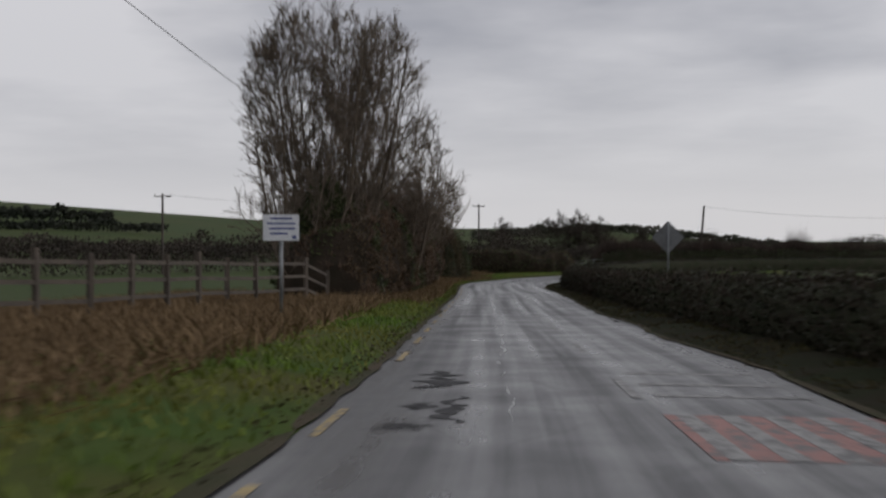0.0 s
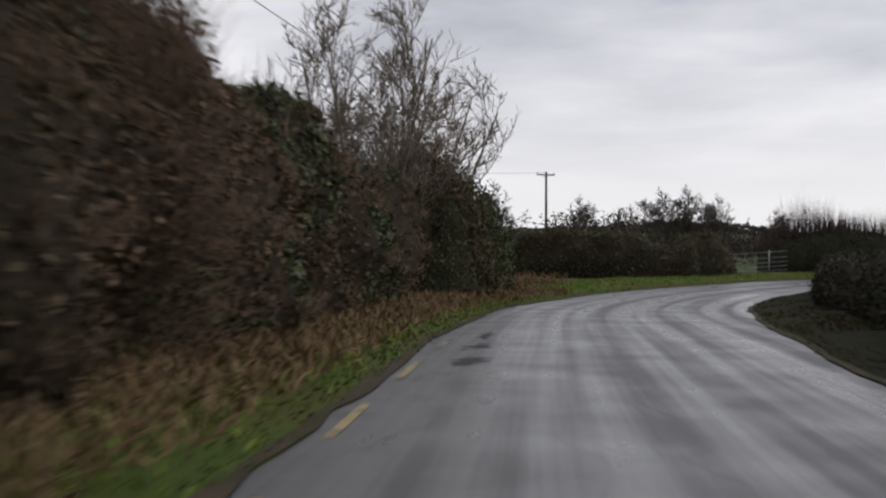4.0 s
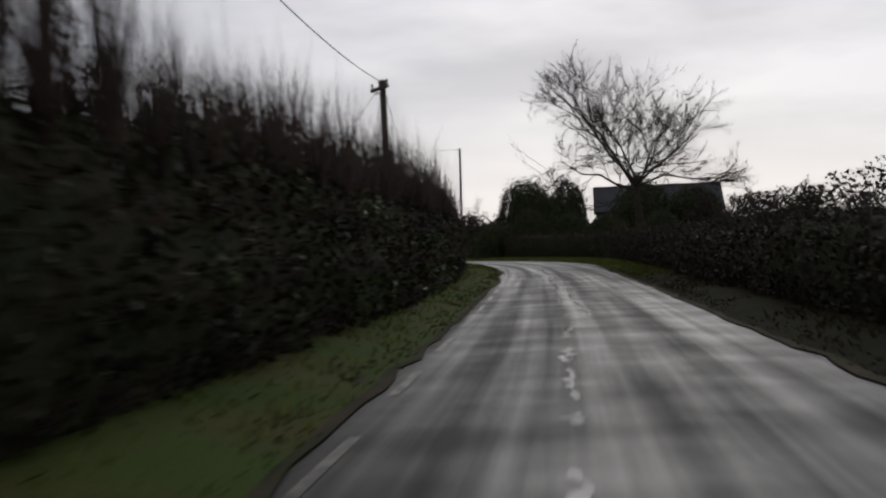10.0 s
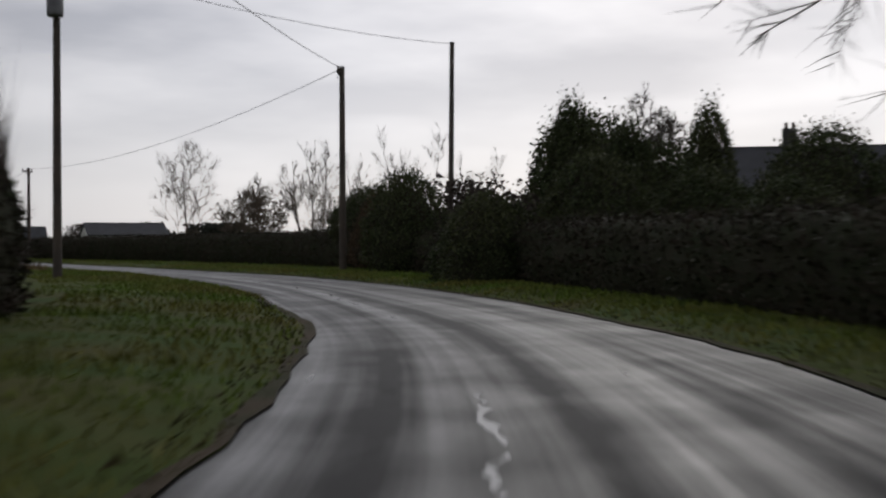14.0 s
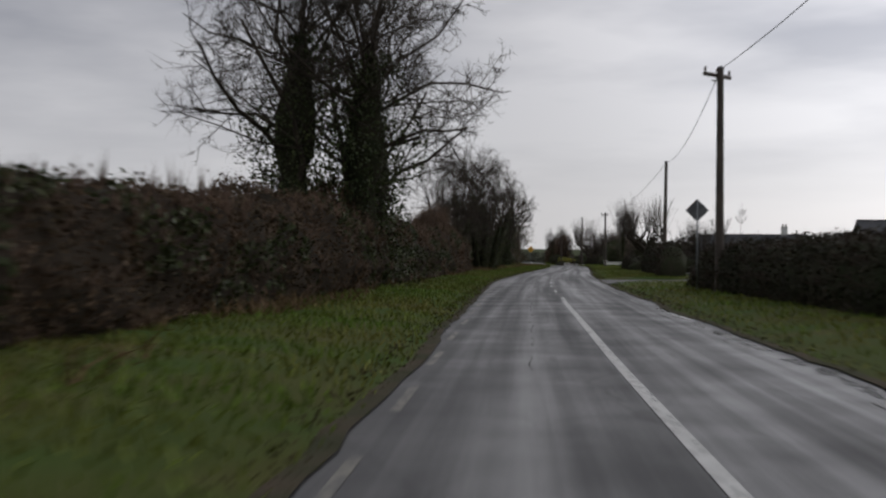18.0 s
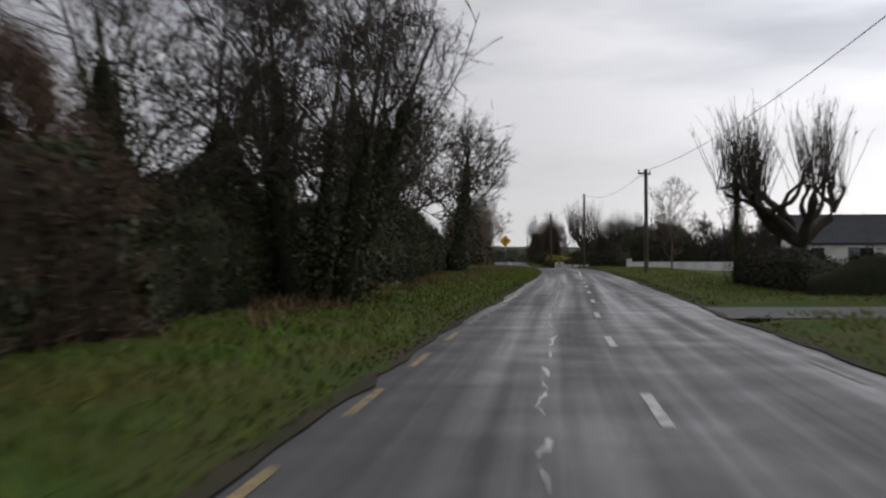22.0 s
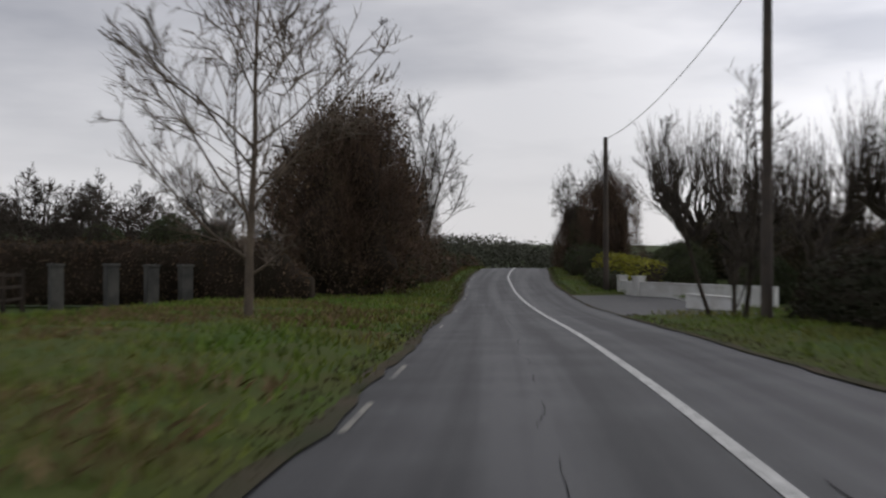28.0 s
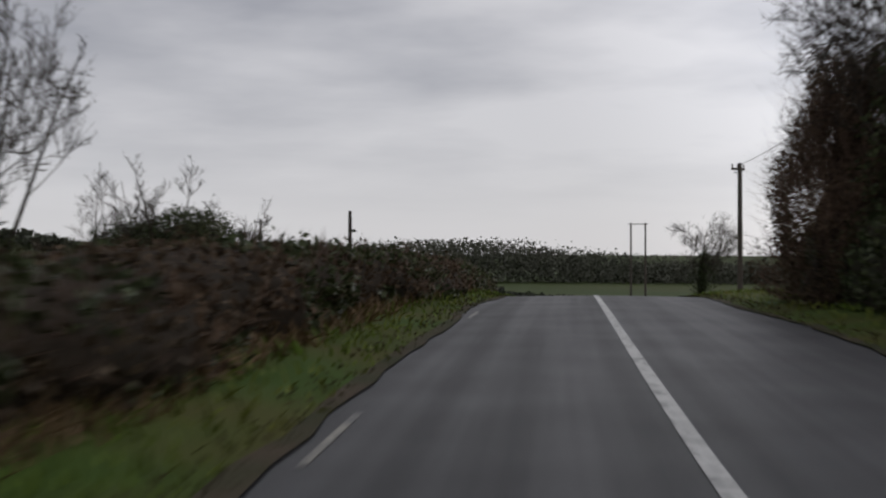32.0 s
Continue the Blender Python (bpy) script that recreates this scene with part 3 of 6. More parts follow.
def road_lift(s, off):
    f = (off - left_edge(s)) / (right_edge(s) - left_edge(s))
    return 0.03 * np.sin(np.pi * np.clip(f, 0, 1)) + 0.006


def road_strip(name, s0, s1, o0, o1, mat, label="", wander=0.0, seed=0):
    s = np.linspace(s0, s1, max(2, int((s1 - s0) / 0.8) + 1))
    w = ragged(s, seed, wander) if wander else 0 * s
    offs = np.stack([o0 + w, o1 + w], 1)
    return part(name, ribbon(name, s, offs, np.stack([road_lift(s, offs[:, 0]), road_lift(s, offs[:, 1])], 1)), mat, road, label)


# edge line dashes on the near side
for k in range(-3, 130):
    s0 = k * 4.1 + 1.0
    if s0 > 535 or 196 < s0 < 244 or rng.random() < (0.12 if s0 < 400 else 0.6):
        continue
    e = float(left_edge(s0)) + 0.16
    mat = PAINT_YELLOW if s0 < 74 or 330 < s0 < 352 else PAINT_EDGE
    road_strip("edge_line_dash", s0, s0 + 1.9, e, e + (0.09 if s0 < 400 else 0.06), mat)
# centre line
for s0, s1, mat in ((236, 261, PAINT_FAINT), (262, 296, PAINT_WHITE), (400, 560, PAINT_WHITE)):
    s = np.linspace(s0, s1, int((s1 - s0) / 0.8) + 1)
    c = np.interp(s, [0, 236, 285, 300, 400, 421, 447, 465, 480, 495, 504, 513, 530], [1.25, 1.15, 1.10, 1.05, 1.25, 1.48, 1.36, 1.34, 1.28, 1.12, 1.10, 0.88, 0.90])
    offs = np.stack([c - 0.06, c + 0.06], 1)
    part("centre_line", ribbon("centre_line", s, offs, road_lift(s[:, None], offs)), mat, road)
for s0 in np.arange(296.4, 396, 7.4):
    c = float(np.interp(s0, [296, 310, 345, 370, 395], [1.05, 0.85, 0.80, 0.95, 1.10]))
    road_strip("centre_dash", s0, s0 + 2.0, c, c + 0.10, PAINT_WHITE)
for s0 in np.arange(12, 64, 7.0):
    road_strip("centre_dash", s0, s0 + 2.2, 1.24, 1.34, PAINT_FAINT)
# far edge line, faint
for s0 in np.arange(262, 400, 8.2):
    road_strip("edge_line_dash", s0, s0 + 2.5, 3.02, 3.10, PAINT_FAINT)
# rumble bars and a red strip across the oncoming lane where the clip begins
for s0 in (12.2, 13.5, 15.0):
    road_strip("rumble_bar", s0, s0 + 0.22, 1.5, 3.1, PAINT_FAINT)
road_strip("red_strip", 8.0, 10.6, 1.35, 3.25, PAINT_RED, "faded red surface with white bars")
for k in range(5):
    road_strip("white_bar", 8.0, 10.6, 1.45 + k * 0.38, 1.62 + k * 0.38, PAINT_FAINT)


def wet_seam(name, s0, s1, off, width, seed, mat=None):
    """Water standing in a broken seam of the surface, in short uneven lengths."""
    s = s0
    while s < s1:
        ln = rng.uniform(0.5, 2.6)
        t = np.linspace(s, s + ln, 14)
        mid = off + ragged(t, seed, 0.10) + rng.normal(0, width * 0.35, 14)
        half = width * rng.uniform(0.12, 1.1, 14) * np.sin(np.linspace(0.15, 3.0, 14)) ** 0.5 * rng.uniform(0.4, 1.2)
        o = np.stack([mid - half, mid + half], 1)
        part(name, ribbon(name, t, o, np.stack([road_lift(t, o[:, 0]), road_lift(t, o[:, 1])], 1)), mat or WATER, road)
        s += ln + rng.uniform(0.2, 1.6)


wet_seam("wet_seam", 140, 206, 0.10, 0.085, 11)
wet_seam("wet_seam", 158, 182, 0.45, 0.09, 27)
wet_seam("wet_seam", 226, 262, 0.20, 0.06, 12)
wet_seam("wet_seam", 236, 252, 2.35, 0.07, 28)
wet_seam("wet_seam", 10, 60, 0.0, 0.03, 13)
wet_seam("wet_seam", 335, 372, 0.0, 0.04, 14)
wet_seam("roadside_puddle", 226, 242, -1.3, 0.11, 15)
wet_seam("roadside_puddle", 355, 372, -1.35, 0.14, 16)
wet_seam("roadside_puddle", 30, 36, 3.2, 0.12, 17)
wet_seam("roadside_puddle", 424, 433, 3.15, 0.20, 18)
wet_seam("dark_crack", 430, 446, 1.66, 0.07, 20, PATCH)
wet_seam("dark_crack", 445, 470, 0.2, 0.010, 22, PATCH)
wet_seam("dark_crack", 275, 330, 0.15, 0.012, 23, PATCH)
wet_seam("roadside_puddle", 270, 292, 3.3, 0.16, 19)
wet_seam("dark_patch", 9.5, 14.0, -0.85, 0.30, 24, DAMP)
wet_seam("dark_patch", 10.0, 13.0, -0.45, 0.16, 25, DAMP)
wet_seam("dark_patch", 72, 79, -0.9, 0.22, 26, DAMP)


# drives off the far lane: from, to, and how far they reach
DRIVES = [(319, 330, 16), (356, 361, 14), (474, 493.5, 7.6)]


# ---- verges: mud at the edge, then rough grass rising to the hedge foot ----
def bumps(x, y, f, seed):
    return np.array([noise.noise((a * f, b * f, seed)) for a, b in zip(x.ravel(), y.ravel())]).reshape(x.shape)


def verge(name, side, width, rise, label):
    s = np.arange(-58, 598, 0.9)
    edge = (left_edge(s) + ragged(s, 1) if side < 0 else right_edge(s) + ragged(s, 2))
    f = np.array([-0.02, 0.0, 0.03, 0.08, 0.16, 0.28, 0.45, 0.7, 1.0])
    lift = np.array([-0.03, 0.002, 0.02, 0.06, 0.6, 0.8, 0.95, 1.0, -0.2])
    w, r = width(s)[:, None], rise(s)[:, None]
    offs = edge[:, None] + side * f[None, :] * w
    p = at(np.repeat(s[:, None], len(f), 1), offs)
    b = bumps(p[..., 0], p[..., 1], 0.7, 3) * 0.10 + bumps(p[..., 0], p[..., 1], 2.0, 8) * 0.05
    z = np.where(f < 0.05, lift, lift * 0 + lift)[None, :] * np.where(f[None, :] > 0.1, r, 1.0) + b * (f[None, :] > 0.05)
    z[:, -1] = -0.30
    if side > 0:
        for d0, d1, _ in DRIVES:
            z[(s > d0 - 1) & (s < d1 + 1)] = -0.12
        offs = offs[:, ::-1]
        z = z[:, ::-1]
    ob = part(name, ribbon(name, s, offs, z), GRASS)
    if side > 0:
        # a bare soil bank lies under the first hedge
        ob.data.materials.append(SOIL)
        bare = np.repeat((s[:-1] < 118) | ((s[:-1] > 136) & (s[:-1] < 186)), len(f) - 1)
        ob.data.polygons.foreach_set("material_index", bare.astype(np.int32))
    strip = part("muddy_edge", ribbon("muddy_edge", s, np.sort(edge[:, None] + side * np.array([-0.04, 0.08, 0.30])[None, :] * (1 + 0.9 * ragged(s * 3.1, 4, 1.0)[:, None]), 1),
                                       np.array([[0.022, 0.014, 0.009]]) * np.ones((len(s), 1)) if side > 0 else np.array([[0.009, 0.014, 0.022]]) * np.ones((len(s), 1))), MUD, ob)
    return tagged(ob, label, "verge", kind="structure")


verge("verge_near_lane", -1, lambda s: np.interp(s, [0, 85, 100, 118, 135, 150, 185, 200, 230, 600], [9, 9, 10, 8, 5, 4, 4, 6, 9, 9]),
      lambda s: np.interp(s, [0, 600], [0.22, 0.22]), "wet green and straw coloured grass verge")
verge("verge_far_lane", 1, lambda s: np.interp(s, [0, 80, 90, 125, 190, 220, 250, 600], [6, 6, 4, 4, 6, 8, 9, 9]),
      lambda s: np.interp(s, [0, 468, 476, 492, 497, 600], [0.18, 0.18, 0.03, 0.03, 0.18, 0.18]), "wet grass verge along a trimmed hedge")


# ---- ground sheet to the horizon ----
def nearest(x, y):
    """Distance to the road's line and the road's height there, for arrays of places."""
    q = np.stack([x.ravel(), y.ravel()], 1)
    pts, zz = LINE[::12], road_z(S[::12])
    d = np.empty(len(q))
    z = np.empty(len(q))
    for i in range(0, len(q), 4000):
        dd = np.linalg.norm(q[i:i + 4000, None] - pts[None], axis=2)
        j = dd.argmin(1)
        d[i:i + 4000], z[i:i + 4000] = dd[np.arange(len(j)), j], zz[j]
    return d.reshape(x.shape), z.reshape(x.shape)


def ground_z(x, y):
    x, y = np.asarray(x, float), np.asarray(y, float)
    d, z = nearest(np.atleast_1d(x), np.atleast_1d(y))
    z = np.where(z < -2, -2 + (z + 2) * 0.1, z)
    r = np.hypot(x - 110, y - 210)
    far = np.clip((r - 330) / 700, 0, None)
    way = np.arctan2(y - 210, x - 110)
    swell = far * (5 + 44 * np.exp(-((way - 2.25) / 0.5) ** 2) + 2 * np.sin(way * 7)) + np.clip(far, 0, 0.55) * 34 * np.exp(-((way - 1.56) / 0.17) ** 2)
    return np.where(d < 6, z - 0.5, z - 0.12) + np.clip(swell, 0, 60)


ring = np.concatenate([np.arange(-330, 331, 6.0)])
gx, gy = np.meshgrid(np.r_[-2600, -1700, -1100, -800, -600, -450, ring, 450, 600, 800, 1100, 1700, 2600] + 110,
                     np.r_[-2600, -1700, -1100, -800, -600, -450, ring, 450, 600, 800, 1100, 1700, 2600] + 210, indexing="ij")
gz = ground_z(gx, gy)
n0, n1 = gx.shape
i = (np.arange(n0 - 1)[:, None] * n1 + np.arange(n1 - 1)[None, :]).reshape(-1, 1)
ground = part("ground", mesh_of("ground", np.stack([gx, gy, gz], -1), [i + np.array([0, n1, n1 + 1, 1])], None, True), FIELD)
tagged(ground, "green winter pasture fields reaching to low hills", "field", kind="structure")


def gz1(x, y):
    return float(ground_z(np.array([x]), np.array([y]))[0])


# ---- hedges ----
def hedge(points, height, depth, label, leaf=LEAF, twig=TWIG, shoots=0.5, shoot_len=0.9, seed=0, density=1.0, side=-1, leafy=1.0, rough=1.0, second=None, share=0.0):
    """A hedge whose face follows the points (world x, y, ground z); side -1 grows to the left of their order."""
    gen = np.random.default_rng(seed + 100)
    p = np.array(points, float)
    seg = np.r_[0, np.cumsum(np.linalg.norm(np.diff(p[:, :2], axis=0), axis=1))]
    n = max(4, int(seg[-1] / 0.5))
    t = np.linspace(0, seg[-1], n)
    q = np.stack([np.interp(t, seg, p[:, k]) for k in range(3)], 1)
    d = np.gradient(q[:, :2], axis=0)
    d /= np.linalg.norm(d, axis=1, keepdims=True)
    out = np.stack([-d[:, 1], d[:, 0]], 1) * (1 if side < 0 else -1)
    hs = height(t / seg[-1]) if callable(height) else np.full(n, height)
    hs = hs * (1 + rough * 0.16 * np.array([noise.noise((v * 0.35, seed, 1)) for v in t]) + rough * 0.08 * np.array([noise.noise((v * 1.3, seed, 2)) for v in t]))
    ends = np.clip(np.minimum(t, seg[-1] - t) / 1.2, 0.25, 1) ** 0.5
    # section: a rounded block, from the foot of the face over the top to the foot behind
    a = np.array([0.0, 0.16, 0.42, 0.70, 0.90, 1.0, 0.98, 0.90, 0.6, 0.0])
    b = np.array([0.10, -0.02, -0.05, 0.0, 0.10, 0.32, 0.6, 0.85, 1.0, 0.95])
    m = len(a)
    bulge = np.array([[noise.noise((v * 0.9, c * 3.0, seed)) * 0.30 * rough + noise.noise((v * 2.6, c * 7.0, seed + 3)) * 0.16 * rough for c in a] for v in t])
    if depth > 2.2:
        bulge = bulge + np.array([[noise.noise((v * 0.28, c * 1.3, seed + 7)) * 0.55 for c in a] for v in t])
    across = b[None, :] * depth + bulge * (1 if depth > 0.8 else 0.5)
    up = a[None, :] * hs[:, None] * ends[:, None] - 0.15 + bulge * 0.35 * (a[None, :] > 0.3)
    core = np.stack([q[:, None, 0] + out[:, None, 0] * across, q[:, None, 1] + out[:, None, 1] * across, q[:, None, 2] + up], -1)
    i = (np.arange(n - 1)[:, None] * m + np.arange(m - 1)[None, :]).reshape(-1, 1)
    quads = i + np.array([0, 1, m + 1, m])
    caps = [np.arange(m)[None, ::-1], (np.arange(m) + (n - 1) * m)[None, :]]
    base = q[n // 2]
    thing = root("hedge", base, label, "hedge")
    inner = core - base
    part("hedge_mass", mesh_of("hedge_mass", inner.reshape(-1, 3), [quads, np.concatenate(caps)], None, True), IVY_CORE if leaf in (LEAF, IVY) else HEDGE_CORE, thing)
    area = seg[-1] * (np.mean(hs) * 1.25 + depth * 0.5)
    k = int(area * 95 * density * leafy)
    fi, fj = gen.integers(0, n - 1, k), gen.integers(0, m - 3, k)
    u, v = gen.random((k, 1)), gen.random((k, 1))
    c00, c10, c01, c11 = inner[fi, fj], inner[fi + 1, fj], inner[fi, fj + 1], inner[fi + 1, fj + 1]
    spots = c00 * (1 - u) * (1 - v) + c10 * u * (1 - v) + c01 * (1 - u) * v + c11 * u * v
    normal = np.cross(c01 - c00, c10 - c00)
    normal /= np.linalg.norm(normal, axis=1, keepdims=True) + 1e-9
    mid = np.stack([np.zeros(k), np.zeros(k), np.zeros(k)], 1)
    mid[:, :2] = q[fi, :2] - base[:2] + out[fi] * depth * 0.5
    mid[:, 2] = q[fi, 2] - base[2] + hs[fi] * 0.5
    normal *= np.sign(((spots - mid) * normal).sum(1, keepdims=True)) * 1.0
    spots = spots + normal * np.abs(gen.normal(0, 0.10, (k, 1)))
    # another plant grows through it in drifts
    drift = np.array([noise.noise((t[a] * 0.16, b * 0.30, seed + 4)) + 0.6 * noise.noise((t[a] * 0.55, b * 0.8, seed + 6)) for a, b in zip(fi, fj)])
    other = drift > np.quantile(drift, 1 - share) if share else np.zeros(k, bool)
    for name, mine, mat in (("foliage", ~other, leaf), ("second_growth", other, second)):
        if mine.any():
            v, f = leaves(spots[mine], 0.056 if name == "foliage" else 0.068, gen)
            tagged(part(name, mesh_of(name, v, [f]), mat, thing), kind="stuff")
    # bare twigs, upright out of the top and leaning out of the face
    k = int(area * 34 * density)
    fi, fj = gen.integers(0, n - 1, k), gen.integers(1, m - 3, k)
    foot = inner[fi, fj] + gen.normal(0, 0.05, (k, 3))
    normal = np.cross(inner[fi, fj + 1] - inner[fi, fj], inner[fi + 1, fj] - inner[fi, fj])
    normal /= np.linalg.norm(normal, axis=1, keepdims=True) + 1e-9
    normal *= np.sign((normal[:, :2] * -out[fi]).sum(1, keepdims=True) + 0.0001)
    way = normal * 0.7 + gen.normal(0, 0.45, (k, 3)) + np.array([0, 0, 0.55])
    way /= np.linalg.norm(way, axis=1, keepdims=True)
    ln = gen.uniform(0.15, 0.42, (k, 1))
    pieces = [spikes(foot, foot + way * ln, np.full(k, 0.007))]
    k = int(seg[-1] * 26 * shoots * density)
    if k:
        fi = gen.integers(0, n - 1, k)
        fj = gen.integers(4, 8, k)
        foot = inner[fi, fj] - [0, 0, 0.1]
        way = gen.normal(0, 0.13, (k, 3)) + [0, 0, 1]
        clump = np.array([0.55 + 0.9 * noise.noise((t[f] * 0.25, seed, 9)) for f in fi]).clip(0.3, 1.3)[:, None]
        ln = gen.uniform(0.3, 1.0, (k, 1)) * shoot_len * clump
        pieces.append(spikes(foot, foot + way * ln + gen.normal(0, 0.05, (k, 3)), np.full(k, 0.011)))
    v, f = joined(pieces)
    tagged(part("twigwork", mesh_of("twigwork", v, f), twig, thing), kind="stuff")
    return thing


def along(pairs):
    """Points at() for pairs of (s, off), every two metres or so."""
    s = np.array([a for a, _ in pairs], float)
    t = np.linspace(s[0], s[-1], max(3, int(abs(s[-1] - s[0]) / 2)))
    return at(t, np.interp(t, s, [b for _, b in pairs]), 0.1)


def low(points):
    return [(x, y, gz1(x, y) + 0.25) for x, y in points]


def const(*pairs):
    return lambda f: np.interp(f, [a for a, _ in pairs], [b for _, b in pairs])


# near side, in order along the road
hedge(along([(42.3, -4.9), (52, -3.8), (70, -3.7), (86, -3.9)]), const((0, 3.0), (0.3, 3.9), (1, 3.6)), 3.0, "tall overgrown brown hedge of bramble and ivy", LEAF_BROWN, TWIG_RED, 1.4, 1.2, 1, 1.8, -1, 1.1, 2.0, second=IVY, share=0.28)
hedge([(*at(86, -3.9, 0.1)[:2], 0.1), (-0.4, 94, 0.1), (0.4, 101, 0.1)], const((0, 3.5), (0.6, 3.3), (1, 3.0)), 3.0, "tall brown hedge end of bramble and holly", LEAF_BROWN, TWIG_RED, 0.8, 0.8, 2, 1.4, -1, 0.8, 1.6, second=IVY, share=0.40)
hedge(low([(-3, 113.5), (2, 112.6), (6.6, 112.3), (9.3, 113.2), (12.2, 115.4), (13.2, 118.2)]), const((0, 2.05), (0.45, 2.25), (1, 2.4)), 1.8, "thick olive brown hedge beside a field gate", LEAF_OLIVE, TWIG_RED, 1.1, 0.7, 3, 1.3, -1, 0.8, 1.9, second=IVY, share=0.45)
hedge([(15.8, 121.6, 0.15), (*at(126, -4.7, 0)[:2], 0.15), (*at(134, -3.9, 0)[:2], 0.12), *[tuple(p) for p in along([(142, -3.0), (160, -2.8), (176, -3.0), (190, -3.5), (200, -4.2), (210, -5.2), (219, -6.0), (225, -7.5)])]],
      const((0, 2.3), (0.3, 2.35), (0.7, 2.4), (1, 2.8)), 1.9, "dark roadside hedge with bare upright shoots", LEAF, TWIG, 7.0, 2.9, 4, 1.3, second=IVY, share=0.35)
hedge(along([(224, -13), (236, -9), (250, -7.4), (266, -6.2), (280, -5.6), (300, -5.2), (330, -5.0), (348, -5.4)]), const((0, 1.15), (0.25, 1.4), (0.4, 2.1), (0.5, 2.5), (1, 2.5)), 1.8, "reddish brown bare hedge over a grass verge", LEAF_BROWN, TWIG_RED, 2.5, 0.9, 5, 1.5, -1, 1.0, 2.0, second=IVY, share=0.34)
hedge(along([(349, -6.2), (362, -6.0), (380, -6.2), (396, -7.0), (412, -7.8), (424, -9)]), const((0, 2.4), (0.4, 2.4), (0.8, 2.6), (1, 2.2)), 2.0, "dark ivy covered hedge under roadside trees", IVY, TWIG, 1.2, 0.9, 6, 1.2, -1, 1.0, 2.2, second=LEAF_BROWN, share=0.22)
hedge(low([(198.6, 407.4), (203.0, 406.2), (207.0, 405.0), (210.8, 403.6)]), 2.25, 1.6, "reddish bare hedge bounding a grass field", LEAF_BROWN, TWIG_RED, 0.8, 0.5, 8, 1.0)
hedge(along([(488, -5.2), (500, -4.6), (512, -4.4), (516, -4.8)]), const((0, 3.0), (0.7, 3.0), (1, 1.6)), 2.5, "dense brown undergrowth beneath roadside trees", LEAF_BROWN, TWIG_RED, 0.8, 0.8, 9, 1.3, second=IVY, share=0.40)
hedge(along([(502, -3.3), (516, -2.9), (530, -2.7), (548, -2.7)]), const((0, 0.7), (0.4, 1.1), (1, 0.95)), 3.4, "low bramble bank with dead bracken", LEAF_BROWN, TWIG_RED, 0.8, 0.4, 10, 1.0, second=IVY, share=0.55)
# far side
hedge(along([(-25, 4.9), (20, 4.8), (50, 4.4), (70, 4.5), (84, 6.4)]), const((0, 1.15), (1, 1.25)), 1.3, "low trimmed dark hedge on a bank", LEAF, TWIG, 0.4, 0.2, 21, 1.2, 1, 1.0, 0.4)
hedge(along([(84, 6.4), (96, 6.6), (110, 5.6), (130, 4.2), (160, 3.8), (186, 4.2), (205, 5.2), (226, 6.0), (240, 7.2)]), const((0, 1.3), (0.5, 1.5), (0.8, 1.7), (1, 1.9)), 1.4, "long low trimmed hedge along the road", LEAF, TWIG, 0.35, 0.2, 22, 1.1, 1, 1.0, 0.4)
hedge(along([(240, 7.2), (255, 8.6), (276, 8.4), (286, 6.6), (308, 6.2)]), const((0, 1.9), (0.6, 1.8), (1, 1.7)), 1.6, "dark trimmed hedge behind a grass verge", LEAF, TWIG, 0.4, 0.3, 23, 1.1, 1, 1.0, 0.4)
hedge(along([(442, 6.2), (455, 6.6), (468, 7.0)]), 1.7, 1.6, "dark clipped evergreen garden hedge", LEAF, TWIG, 0.2, 0.2, 24, 1.3, 1, 1.0, 0.4)
hedge(along([(496, 5.6), (502, 5.4), (508, 5.4)]), 0.85, 1.0, "dark low undergrowth below garden shrubs", IVY, TWIG, 0.2, 0.2, 27, 1.2, 1)
hedge(along([(494, 7.0), (502, 6.6), (514, 6.2)]), 1.5, 1.3, "yellow green garden shrubs behind a low wall", LAUREL, TWIG, 0.1, 0.2, 25, 1.6, 1)
hedge(along([(513, 5.0), (522, 4.9), (534, 5.2)]), const((0, 2.0), (1, 1.8)), 2.2, "dark ivy undergrowth at the roadside", IVY, TWIG, 0.5, 0.6, 26, 1.2, 1)



# ---- trees ----
def branches(gen, starts, dirs, lengths, radii, k, wob, lift):
    """Curved tapered branches: (n, k, 3) paths and (n, k) radii."""
    n = len(starts)
    p = np.empty((n, k, 3))
    p[:, 0] = starts
    d = dirs / (np.linalg.norm(dirs, axis=1, keepdims=True) + 1e-9)
    for j in range(1, k):
        d = d + gen.normal(0, wob, (n, 3)) + [0, 0, lift]
        d /= np.linalg.norm(d, axis=1, keepdims=True)
        p[:, j] = p[:, j - 1] + d * (lengths / (k - 1))[:, None]
    taper = np.linspace(1, 0.35, k)[None, :]
    return p, radii[:, None] * taper


